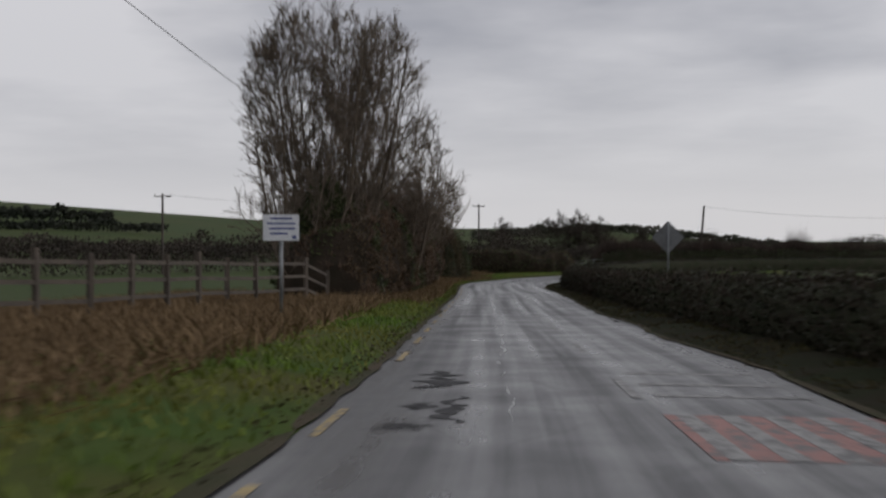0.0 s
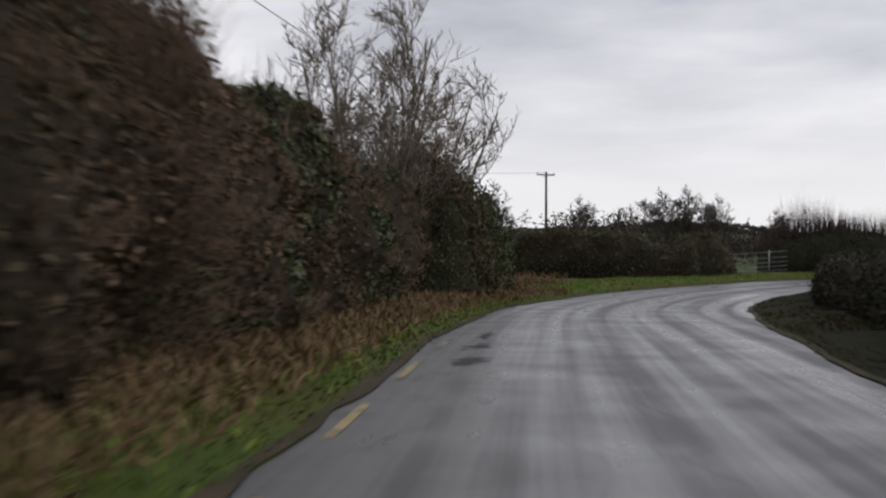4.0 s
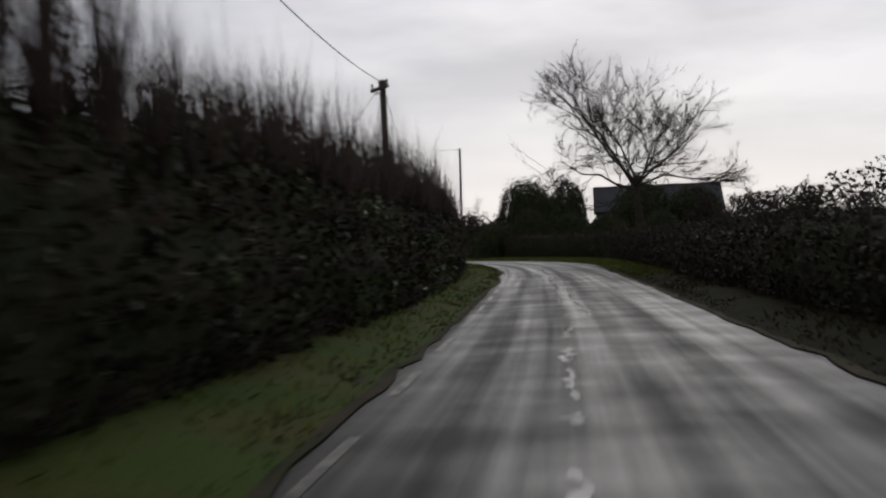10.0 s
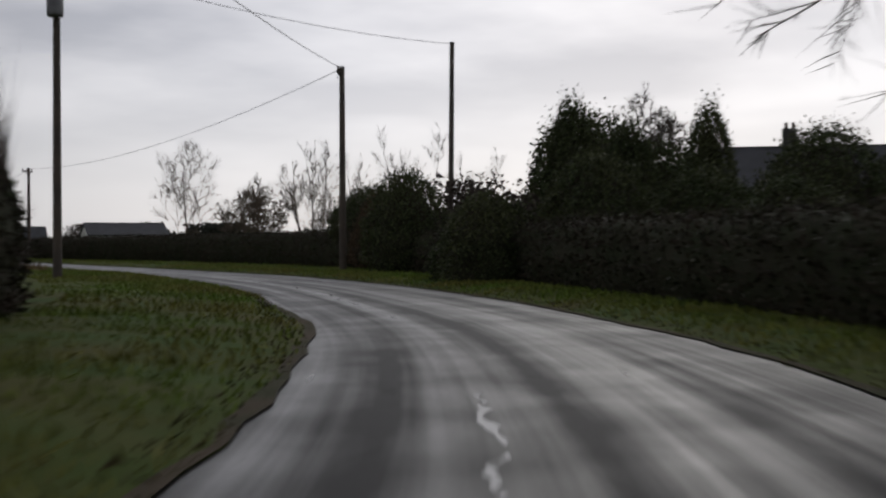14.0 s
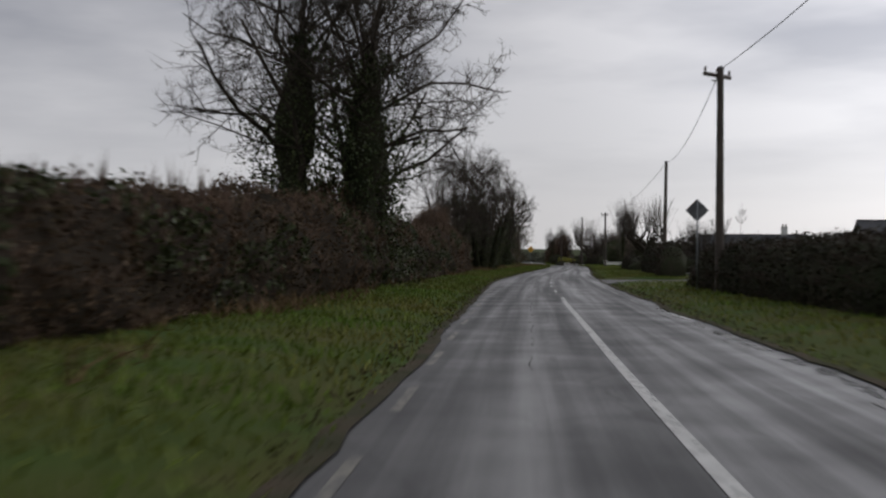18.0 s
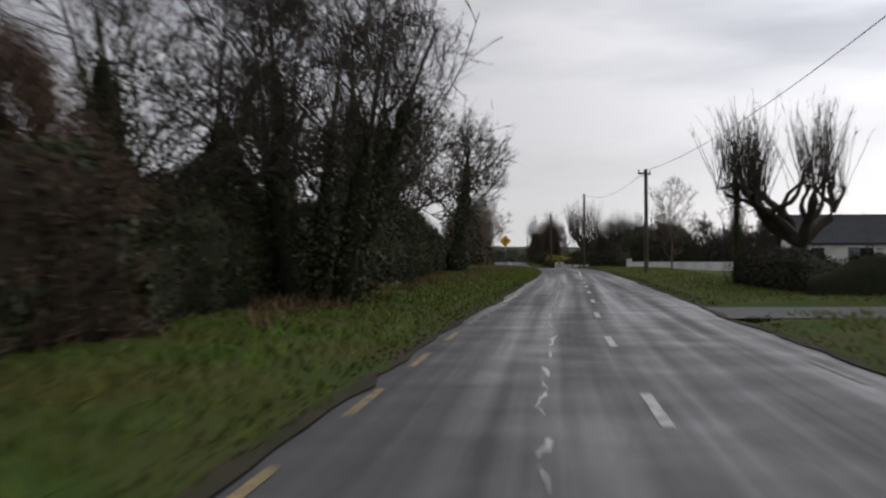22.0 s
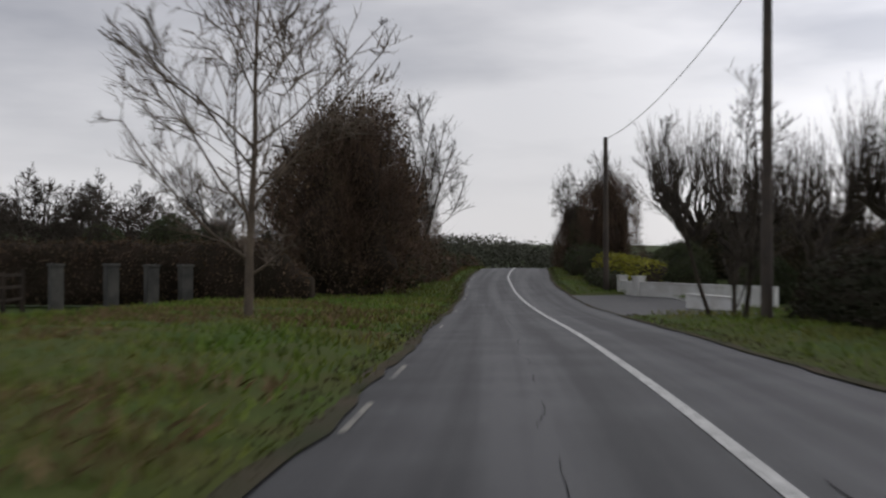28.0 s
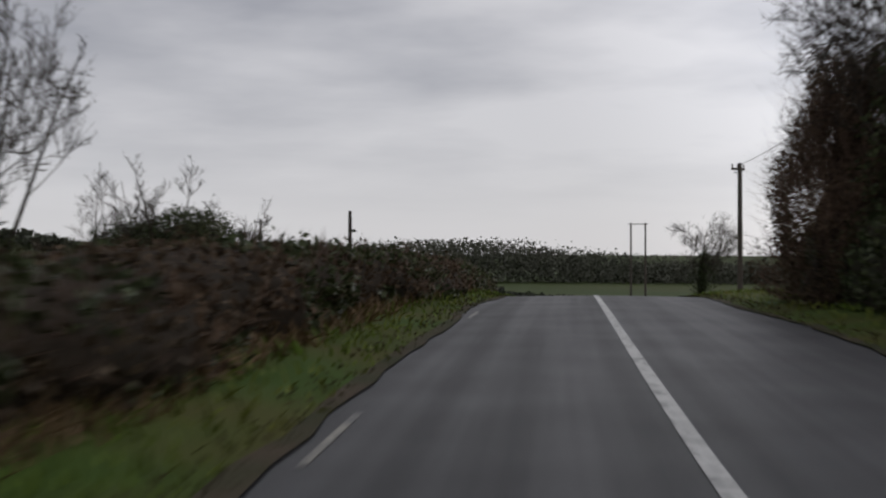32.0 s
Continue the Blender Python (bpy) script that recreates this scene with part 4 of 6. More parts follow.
def children(gen, p, r, lengths, count, angle, ratio, first, keep_up):
    """Side branches for each path."""
    n, k, _ = p.shape
    f = np.sort(gen.uniform(first, 1.0, (n, count)), axis=1)
    g = f * (k - 1)
    i = np.clip(g.astype(int), 0, k - 2)
    w = (g - i)[..., None]
    rows = np.arange(n)[:, None]
    start = p[rows, i] * (1 - w) + p[rows, i + 1] * w
    way = p[rows, i + 1] - p[rows, i]
    way /= np.linalg.norm(way, axis=2, keepdims=True) + 1e-9
    side = np.cross(way, gen.normal(size=way.shape))
    side /= np.linalg.norm(side, axis=2, keepdims=True) + 1e-9
    a = np.radians(gen.normal(angle, 9, (n, count)))[..., None]
    dirs = way * np.cos(a) + side * np.sin(a) + [0, 0, keep_up]
    ln = lengths[:, None] * ratio * gen.uniform(0.6, 1.25, (n, count)) * (1.15 - 0.55 * f)
    rad = r[rows, i] * 0.55
    return start.reshape(-1, 3), dirs.reshape(-1, 3), ln.ravel(), rad.ravel()


TREES = {}


def tree_meshes(key, seed, h, stems=1, spread=0.5, trunk=0.22, lean=0.1, counts=(9, 7, 6, 4), angle=48, up=0.12, bole=0.3, first_len=0.75, ivy=0.0, ivy_r=0.5, twig_r=0.005, ivy_leaves=1.0, round_top=0.0, crown=None, limb=0.72, wander=0.20):
    """Bare winter tree: trunk, limbs and fine branchwork, and ivy round the stems up to a height."""
    gen = np.random.default_rng(seed)
    a = np.arange(stems) * 2 * np.pi / stems + gen.uniform(0, 0.7, stems)
    rad = (0.0 if stems == 1 else 0.25 + 0.06 * stems) * gen.uniform(0.4, 1, stems)
    starts = np.stack([np.cos(a) * rad, np.sin(a) * rad, np.full(stems, -0.25)], 1)
    dirs = np.stack([np.cos(a) * lean * rad * 2 + gen.normal(0, 0.02, stems), np.sin(a) * lean * rad * 2 + gen.normal(0, 0.02, stems), np.ones(stems)], 1)
    ln = h * first_len * gen.uniform(0.85, 1.0, stems) * (1 - round_top * (rad / (rad.max() + 1e-9)) ** 2)
    p0, r0 = branches(gen, starts, dirs, ln, np.full(stems, trunk) * gen.uniform(0.75, 1.0, stems), 8, 0.035, 0.02)
    r0 = r0 * np.linspace(1.0, 0.55, 8)[None, :]
    r0[:, 0] *= 1.35
    levels = []
    p, r, lengths = p0, r0, ln
    for level, count in enumerate(counts):
        s, d, l2, r2 = children(gen, p, r, lengths, count, angle - 3 * level, (spread, 0.60, 0.60, 0.55, 0.5)[level], bole if level == 0 else 0.15, up)
        r2 = np.maximum(r2 * (limb if level == 0 else 0.8), twig_r * (1.6 if level < 3 else 1.0))
        k = (5, 4, 3, 2, 2)[level]
        p, r = branches(gen, s, d, l2, r2, k, wander if level == 0 else 0.14, 0.05)
        if crown:
            # branches that would reach past the rounded crown (radius, middle, half height) stay shorter
            q = (p[:, [0, -1]] - [0, 0, crown[1]]) / [crown[0], crown[0], crown[2]]
            rho = np.linalg.norm(q, axis=2)
            fit = np.clip((gen.uniform(0.86, 1.06, len(p)) - rho[:, 0]) / (rho[:, 1] - rho[:, 0] + 1e-6), 0.12, 1)
            fit = np.where(rho[:, 1] > 0.9, fit, 1.0)
            p = p[:, :1] + (p - p[:, :1]) * fit[:, None, None]
            l2 = l2 * fit
        lengths = l2
        levels.append((p, r))
    # every crown ends at the height asked for
    k = 1.0 if crown else h / max(q[..., 2].max() for q, _ in levels)
    p0 = p0 * k
    levels = [(q * k, r) for q, r in levels]
    made = {"trunk": [mesh_of(key + "_trunk", *joined([tubes(p0[j:j + 1], r0[j:j + 1], 9)]), None, True) for j in range(stems)]}
    q, r = levels[0]
    made["limb"] = [mesh_of(key + "_limb", *joined([tubes(q[j:j + 1], r[j:j + 1], 5)]), None, True) for j in range(len(q))] if len(q) <= 20 else []
    rest = levels[1:] if made["limb"] else levels
    made["branchwork"] = [mesh_of(key + "_branchwork", *joined([tubes(q, r, 3) if q.shape[1] > 3 else spikes(q[:, 0], q[:, -1], r[:, 0] * 1.2) for q, r in rest]))]
    if ivy:
        spots, cores = [], []
        for j in range(stems):
            m = p0[j]
            reach = min(ivy * gen.uniform(0.75, 1.05), m[-1, 2])
            z = np.linspace(0.1, reach, 14)
            c = np.stack([np.interp(z, m[:, 2], m[:, 0]), np.interp(z, m[:, 2], m[:, 1]), z], 1)
            fat = ivy_r * (1.0 - 0.45 * (z / reach) ** 2) * gen.uniform(0.55, 1.3, 14)
            fat[-1] *= 0.2
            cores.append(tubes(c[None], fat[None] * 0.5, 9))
            n = int(1500 * reach * ivy_r / 2.2 * ivy_leaves)
            zz = gen.uniform(0, 1, n) ** 0.9
            q = np.stack([np.interp(zz * z[-1], z, c[:, i]) for i in range(3)], 1)
            ang = gen.uniform(0, 2 * np.pi, n)
            rr = np.interp(zz * z[-1], z, fat) * gen.uniform(0.5, 1.65, n)
            lump = np.array([noise.noise((x * 1.1, np.cos(y) * 1.5, np.sin(y) * 1.5 + seed + j)) for x, y in zip(q[:, 2], ang)])
            rr = np.minimum(rr * (1 + 1.5 * lump), 1.55 * np.interp(zz * z[-1], z, fat))
            spots.append(q + np.stack([np.cos(ang) * rr, np.sin(ang) * rr, gen.normal(0, 0.12, n)], 1))
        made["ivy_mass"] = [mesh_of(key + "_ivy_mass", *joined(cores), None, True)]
        v, f = leaves(np.concatenate(spots), 0.062, gen)
        made["ivy_foliage"] = [mesh_of(key + "_ivy", v, [f])]
    TREES[key] = (h, made)


def plant(key, x, y, label, h=None, turn=None, group="", bark=BARK, category="tree", base=None, wide=1.0, name="tree"):
    height, made = TREES[key]
    z = gz1(x, y) - 0.02 if base is None else base
    thing = root(name, (x, y, z), label, category, group, rng.uniform(0, 6.28) if turn is None else turn)
    k = (h or height) / height
    thing.scale = (k * wide, k * wide, k)
    for part_name, meshes in made.items():
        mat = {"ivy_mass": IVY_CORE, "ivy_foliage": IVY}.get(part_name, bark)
        for me in meshes:
            if not me.materials:
                me.materials.append(mat)
            ob = part(part_name, me, None, thing)
            if part_name in ("branchwork", "shootwork", "ivy_foliage"):
                tagged(ob, kind="stuff")
            if me.materials[0] != mat:
                ob.material_slots[0].link = "OBJECT"
                ob.material_slots[0].material = mat
    return thing


def pollard_meshes(key, seed, h, low=0.26):
    """A pollarded tree: stout trunk, crooked forking limbs with knuckled ends, and many straight upright shoots."""
    gen = np.random.default_rng(seed)
    p0, r0 = branches(gen, np.array([[0, 0, -0.2]]), np.array([[0.03, 0.0, 1]]), np.array([h * low]), np.array([0.36]), 6, 0.05, 0.02)
    n = 6
    a = np.arange(n) * 2 * np.pi / n + gen.uniform(0, 0.6, n)
    s = np.repeat(p0[:, -1] - [0, 0, 0.2], n, 0)
    d = np.stack([np.cos(a), np.sin(a), gen.uniform(0.6, 1.8, n)], 1)
    p1, r1 = branches(gen, s, d, gen.uniform(0.20, 0.32, n) * h, np.full(n, 0.17), 7, 0.24, 0.06)
    s, d, ln, _ = children(gen, p1, r1, np.full(n, 0.24 * h), 4, 44, 0.85, 0.35, 0.25)
    pf, rf = branches(gen, s, d, ln, np.full(len(s), 0.085), 6, 0.26, 0.10)
    rf[:, -1] *= 2.2
    m = 13
    j = gen.integers(2, 6, len(pf) * m)
    s = pf[np.repeat(np.arange(len(pf)), m), np.where(gen.random(len(j)) < 0.6, 5, j)] + gen.normal(0, 0.05, (len(j), 3))
    d = gen.normal(0, 0.17, s.shape) + [0, 0, 1]
    d[:, :2] += (s[:, :2] - p0[0, -1, :2]) * 0.06
    p2, r2 = branches(gen, s, d, gen.uniform(0.15, 0.36, len(s)) * h, np.full(len(s), 0.010), 4, 0.05, 0.04)
    s3, d3, l3, r3 = children(gen, p2, r2, np.full(len(p2), 0.22 * h), 3, 24, 0.30, 0.2, 0.3)
    p3, r3 = branches(gen, s3, d3, l3, np.full(len(s3), 0.006), 3, 0.08, 0.03)
    k = h / p2[..., 2].max()
    made = {"trunk": [mesh_of(key + "_trunk", *joined([tubes(p0 * k, r0, 9)]), None, True)],
            "limb": [mesh_of(key + "_limb", *joined([tubes(p1[j:j + 1] * k, r1[j:j + 1], 7), tubes(pf[j * 4:j * 4 + 4] * k, rf[j * 4:j * 4 + 4], 6)]), None, True) for j in range(n)],
            "shootwork": [mesh_of(key + "_shootwork", *joined([tubes(p2 * k, r2, 3), spikes(p3[:, 0] * k, p3[:, -1] * k, r3[:, 0] * 1.2)]))]}
    TREES[key] = (h, made)


def bush_meshes(key, seed, h, w, cone=False, count=9000, size=0.085, twigs=0.17, twig_len=0.55, lumpy=0.5):
    """A dense evergreen: a lumpy dark mass under a coat of leaves, with an uneven outline."""
    gen = np.random.default_rng(seed)
    u, v = np.meshgrid(np.linspace(0, 2 * np.pi, 26, endpoint=False), np.linspace(0, 1, 16))
    def shell(a, t):
        if cone:
            rad = w / 2 * np.clip(1 - t, 0, 1) ** 0.65 * np.clip(t * 9, 0.5, 1)
            z = h * t
        else:
            rad = w / 2 * np.sqrt(np.clip(1 - np.abs(1.12 * t - 0.12) ** 2.6, 0, 1)) * np.clip(t * 6, 0.75, 1)
            z = h * t
        lump = np.array([noise.noise((np.cos(p) * 1.3, np.sin(p) * 1.3, q * 3.2 + seed)) * 0.55 + noise.noise((np.cos(p) * 3, np.sin(p) * 3, q * 7 + seed)) * 0.25 for p, q in zip(a.ravel(), t.ravel())]).reshape(a.shape)
        rad = rad * (1 + lumpy * lump)
        return np.stack([np.cos(a) * rad, np.sin(a) * rad, z * (1 + 0.28 * lumpy * lump)], -1)
    body = shell(u, v)
    n1, n0 = u.shape[1], u.shape[0]
    idx = np.arange(n0 * n1).reshape(n0, n1)
    quads = np.stack([idx[:-1], np.roll(idx, -1, 1)[:-1], np.roll(idx, -1, 1)[1:], idx[1:]], -1).reshape(-1, 4)
    a, t = gen.uniform(0, 2 * np.pi, count), gen.uniform(0.02, 1, count) ** 0.8
    spots = shell(a, t) * (1 + np.abs(gen.normal(0, 0.06, (count, 1)))) + gen.normal(0, 0.04, (count, 3))
    lv, lf = leaves(spots, size, gen)
    k = int(count * twigs)
    a, t = gen.uniform(0, 2 * np.pi, k), gen.uniform(0.05, 1, k) ** 0.7
    foot = shell(a, t) * 0.93
    way = np.stack([np.cos(a) * 0.6, np.sin(a) * 0.6, 0.3 + t], 1) + gen.normal(0, 0.4, (k, 3))
    tv, tf = spikes(foot, foot + way * (0.2 + gen.uniform(0, 1, (k, 1)) ** 2.5) * twig_len, np.full(k, 0.008))
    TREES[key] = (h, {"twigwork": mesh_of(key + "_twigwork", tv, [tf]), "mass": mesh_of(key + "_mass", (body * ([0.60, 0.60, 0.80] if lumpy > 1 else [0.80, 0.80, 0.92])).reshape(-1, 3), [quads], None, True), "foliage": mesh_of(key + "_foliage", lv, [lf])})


def bush(key, x, y, label, h=None, wide=1.0, leaf=IVY, base=None, name="evergreen_bush"):
    height, made = TREES[key]
    k = (h or height) / height
    thing = root(name, (x, y, (gz1(x, y) if base is None else base) - 0.03), label, "bush", "", rng.uniform(0, 6.28))
    thing.scale = (k * wide, k * wide, k)
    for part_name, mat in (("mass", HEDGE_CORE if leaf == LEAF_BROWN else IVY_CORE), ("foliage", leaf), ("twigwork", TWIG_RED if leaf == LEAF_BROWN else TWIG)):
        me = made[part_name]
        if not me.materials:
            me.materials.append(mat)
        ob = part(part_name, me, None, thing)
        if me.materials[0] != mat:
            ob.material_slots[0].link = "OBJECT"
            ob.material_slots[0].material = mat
        if part_name != "mass":
            tagged(ob, kind="stuff")
    return thing


tree_meshes("tall_coppice", 3, 13.5, 9, 0.50, 0.13, 0.20, (10, 8, 6, 6), 38, 0.18, 0.22, 0.86, 4.6, 0.6, 0.008, crown=(4.3, 7.6, 5.9))
tree_meshes("coppice", 5, 9.0, 7, 0.46, 0.10, 0.26, (8, 7, 6, 4), 38, 0.14, 0.25, 0.86, 2.0, 0.35, 0.007, crown=(3.3, 5.4, 3.6))
tree_meshes("oak", 8, 13.0, 1, 2.1, 0.55, 0.05, (11, 10, 9, 9), 46, 0.10, 0.78, 0.42, twig_r=0.009, crown=(7.7, 7.8, 6.0), limb=1.1, wander=0.26)
tree_meshes("ivied", 13, 14.0, 1, 0.78, 0.36, 0.1, (18, 8, 8, 6), 60, 0.08, 0.24, 0.86, 10.2, 1.35, 0.008, crown=(5.4, 8.4, 5.7))
tree_meshes("ivied_small", 17, 10.0, 1, 0.62, 0.24, 0.1, (13, 8, 7, 5), 50, 0.10, 0.26, 0.78, 5.6, 0.9, 0.008, crown=(3.3, 6.0, 4.0))
tree_meshes("round_clump", 21, 9.5, 5, 0.60, 0.15, 0.36, (9, 7, 6, 4), 48, 0.08, 0.2, 0.80, 5.0, 0.52, 0.007, ivy_leaves=0.7, crown=(4.5, 4.8, 4.7))
tree_meshes("ash", 25, 8.3, 1, 0.62, 0.13, 0.05, (15, 8, 6, 4), 42, 0.12, 0.2, 0.90, twig_r=0.008, crown=(2.9, 4.8, 3.5))
tree_meshes("lone_ash", 26, 8.6, 1, 0.62, 0.13, 0.0, (18, 8, 6, 4), 46, 0.10, 0.18, 0.95, twig_r=0.008, crown=(3.3, 5.0, 3.9), wander=0.10)
tree_meshes("sapling", 29, 7.0, 3, 0.36, 0.07, 0.35, (8, 6, 5, 3), 32, 0.2, 0.15, 0.80)
tree_meshes("far_round", 33, 8.0, 3, 0.62, 0.20, 0.45, (8, 7, 6, 6), 54, 0.04, 0.2, 0.72, 2.2, 0.45, 0.013, ivy_leaves=0.6, crown=(4.0, 4.2, 3.9))
tree_meshes("thicket", 37, 8.5, 7, 0.26, 0.10, 0.35, (8, 6, 6, 3), 34, 0.14, 0.12, 0.80, 2.2, 0.40, 0.006)
pollard_meshes("pollard", 41, 6.5)
tree_meshes("ivied_slim", 14, 14.0, 1, 0.60, 0.32, 0.1, (16, 9, 8, 5), 54, 0.07, 0.24, 0.80, 9.5, 1.15, 0.008, crown=(4.8, 8.4, 5.6))
bush_meshes("dome_bush", 45, 4.5, 5.0, False, 11000, 0.07)
bush_meshes("cone_bush", 49, 6.0, 3.0, True)
bush_meshes("tall_bush", 53, 7.0, 4.0, False, 13000)
bush_meshes("twig_thicket", 57, 6.0, 4.2, False, 15000, 0.05, 0.8, 1.0, 1.3)

# first straight
plant("tall_coppice", -4.4, 48.5, "tall bare multi-stemmed tree with ivy round its foot", 13.5, 0.4, bark=BARK_PALE)
plant("coppice", -1.9, 56.5, "bare multi-stemmed tree rising out of the hedge", 9.5, 2.0, bark=BARK_PALE)
plant("coppice", -3.5, 66.0, "bare multi-stemmed tree rising out of the hedge", 8.5, 4.0, bark=BARK_PALE)
plant("coppice", -2.0, 106.0, "bare spreading tree behind the hedge end by the bend", 10.6, 1.0, bark=BARK_PALE, wide=1.15)
bush("tall_bush", -4.6, 47.0, "dark ivy thicket at the foot of a tall tree", 4.6, 0.95)
for x, y, h, k in ((-4.4, 50.5, 4.8, 0.8), (-3.2, 57.0, 5.2, 0.8), (-2.6, 63.0, 5.4, 0.8), (-2.2, 70.0, 4.9, 0.8)):
    bush("twig_thicket", x, y, "tall brown bramble and blackthorn thicket in the hedge", h, k, LEAF_BROWN, name="thicket")
bush("dome_bush", 0.2, 97.8, "dark glossy holly bush at the hedge end", 4.3, 0.78)
bush("dome_bush", -0.6, 94.0, "olive ivy and holly at the hedge end", 4.8, 0.8, LEAF_OLIVE)
plant("coppice", -1.6, 89.5, "bare multi-stemmed tree rising out of the hedge", 9.6, 5.2, bark=BARK_PALE)
plant("thicket", -5.5, 45.4, "dense bare ivied tree at the hedge end", 8.0, 1.4, bark=BARK_PALE)
plant("coppice", -5.2, 49.8, "bare multi-stemmed tree rising out of the hedge", 9.5, 3.0, bark=BARK_PALE)
# beyond the first bend
for x, y, h in ((20.4, 211.0, 10.6), (24.0, 212.0, 11.0), (27.6, 210.0, 9.6), (-0.6, 206.0, 11.4), (10.0, 200.0, 9.0), (34, 204, 7.5), (-8, 200, 8.5), (-18, 196, 6.5), (42, 210, 6.0)):
    plant("far_round", x, y, "round bare field tree behind the hedges", h, group="far field trees", wide=1.15)
for x, y, h in ((9.4, 116.3, 3.6), (10.5, 116.9, 3.2), (8.7, 116.6, 3.0), (6.2, 115.0, 2.6)):
    plant("sapling", x, y, "thin bare sapling standing in the hedge", h, group="hedge saplings")
# second bend: oak and the house behind it
plant("oak", 103.0, 152.3, "large spreading bare oak behind the roadside hedge", 13.6, 1.2)
for x, y, h, k in ((116.9, 170.6, 3.0, 0.9), (117.8, 167.4, 3.6, 0.8), (121.0, 165.6, 3.3, 0.9), (124.8, 164.2, 3.2, 1.0), (128.5, 160.8, 3.3, 1.0), (136.2, 177.2, 6.8, 0.8), (139.5, 175.0, 5.6, 0.7)):
    bush("dome_bush", x, y, "dark evergreen shrub near an old house", h, k)
for x, y, h in ((130.0, 157.6, 6.6), (126.1, 152.9, 6.0), (127.0, 148.1, 6.4), (124.7, 143.5, 5.6), (133.0, 150.0, 6.0)):
    plant("far_round", x, y, "bare tree in a far hedgerow", h, group="hedgerow trees")
for x, y, h in ((119.0, 168.9, 5.2), (121.4, 168.2, 4.8), (126.0, 167.4, 5.6)):
    bush("tall_bush", x, y, "tall dark evergreen beside an old house", h, 0.62)
plant("far_round", 143.3, 177.5, "bare garden tree behind evergreens", 10.5)
bush("dome_bush", 147.7, 170.0, "dark evergreen shrubbery before a house", 6.7, 0.85)
bush("dome_bush", 150.6, 165.6, "dark evergreen shrubbery before a house", 6.0, 0.9)
for x, y, h in ((140.5, 197.4, 7.5), (140.0, 189.7, 8.0), (146.3, 189.2, 7.0), (152, 186, 6.5)):
    plant("sapling", x, y, "slender bare tree behind the hedge", h, group="slender trees")
for x, y, h in ((134.6, 188.7, 4.0), (139.6, 181.5, 3.8), (131, 186, 3.4), (144, 184, 3.6)):
    bush("dome_bush", x, y, "dark shrub behind the roadside hedge", h, 0.9)
bush("dome_bush", 124.6, 179.2, "dark bush beside a pole", 3.9, 0.7)
bush("dome_bush", 127.7, 182.6, "dark bush beside a pole", 3.3, 0.7, LEAF_BROWN)
for x, y, h, k in ((159.2, 227.5, 10.5, "ash"), (163.5, 223.4, 8.4, "far_round"), (138.4, 195.6, 7.4, "sapling"), (133.7, 189.2, 6.0, "sapling"), (167.3, 227.7, 8.0, "far_round")):
    plant(k, x, y, "bare tree standing behind the hedge", h, bark=BARK_PALE)
# long straight, near side
plant("ivied", 135.2, 240.2, "big bare tree thickly wrapped in dark ivy", 15.6, 0.5)
plant("ivied", 137.9, 240.9, "big bare tree thickly wrapped in dark ivy", 15.2, 4.7)
plant("ivied", 139.6, 243.4, "big bare tree thickly wrapped in dark ivy", 14.0, 3.1, wide=0.85)
bush("dome_bush", 133.0, 236.5, "brown bramble mass under ivied trees", 3.4, 0.9, LEAF_BROWN)
bush("dome_bush", 136.8, 245.5, "dark bramble mass under ivied trees", 3.6, 0.9)
plant("round_clump", 158.3, 288.5, "round crowned clump of bare ivied stems", 9.6, 0.3)
plant("round_clump", 162.0, 290.0, "round crowned clump of bare ivied stems", 9.8, 4.5)
plant("ivied_slim", 164.0, 300.8, "tall bare tree thickly wrapped in dark ivy", 12.5, 1.1, wide=0.8)
plant("ivied_slim", 170.2, 311.6, "tall bare tree thickly wrapped in dark ivy", 12.0, 2.6, wide=0.85)
plant("ivied_slim", 168.0, 307.8, "tall bare tree thickly wrapped in dark ivy", 13.0, 5.3)
plant("ivied_small", 171.6, 314.5, "bare tree wrapped in ivy", 10.0, 2.4)
bush("dome_bush", 160.2, 292.5, "dark ivy and holly under the trees", 3.4, 0.9)
bush("dome_bush", 166.6, 304.4, "dark ivy and holly under the trees", 2.9, 0.9)
bush("dome_bush", 170.0, 310.2, "dark ivy and holly under the trees", 3.4, 0.8)
plant("ash", 175.8, 324.0, "bare tree with an open crown in the hedge", 10.0)
plant("ivied_small", 182.4, 334.0, "bare tree with an ivy covered trunk in the hedge", 12.4, 1.0, wide=1.12)
bush("tall_bush", 172.4, 317.6, "tall dark ivy mass in the hedge", 3.9, 0.9)
bush("dome_bush", 174.6, 321.4, "dark ivy mass in the hedge", 3.7, 0.8)
# long straight, far side
plant("ivied_small", 181.6, 302.7, "cut trunk column wrapped in ivy", 7.6, wide=0.4)
plant("pollard", 183.8, 302.2, "pollarded bare tree with upright shoots", 7.8, 0.3, wide=1.4)
plant("pollard", 180.2, 287.6, "small pollarded bare tree by a drive", 5.0, 2.3)
plant("sapling", 176.0, 276.0, "bare garden tree behind a hedge", 5.5)
plant("ash", 202.6, 341.6, "bare leaning garden tree beside a pole", 7.4, bark=BARK_PALE)
for x, y, h in ((220.0, 376.0, 4.4), (223.4, 376.3, 4.6), (217.6, 371.6, 3.6), (221.2, 371.2, 4.2)):
    bush("dome_bush", x, y, "dark rounded evergreen behind a garden hedge", h, 0.95)
for x, y, h in ((218.5, 387.8, 7.0), (224.8, 380.6, 6.6), (229.6, 373.6, 6.6), (233.1, 369.7, 6.4), (227.5, 384.0, 6.6), (236, 362, 6.0)):
    plant("sapling", x, y, "bare garden tree with a thin upright top", h, group="garden tree row", wide=1.3)
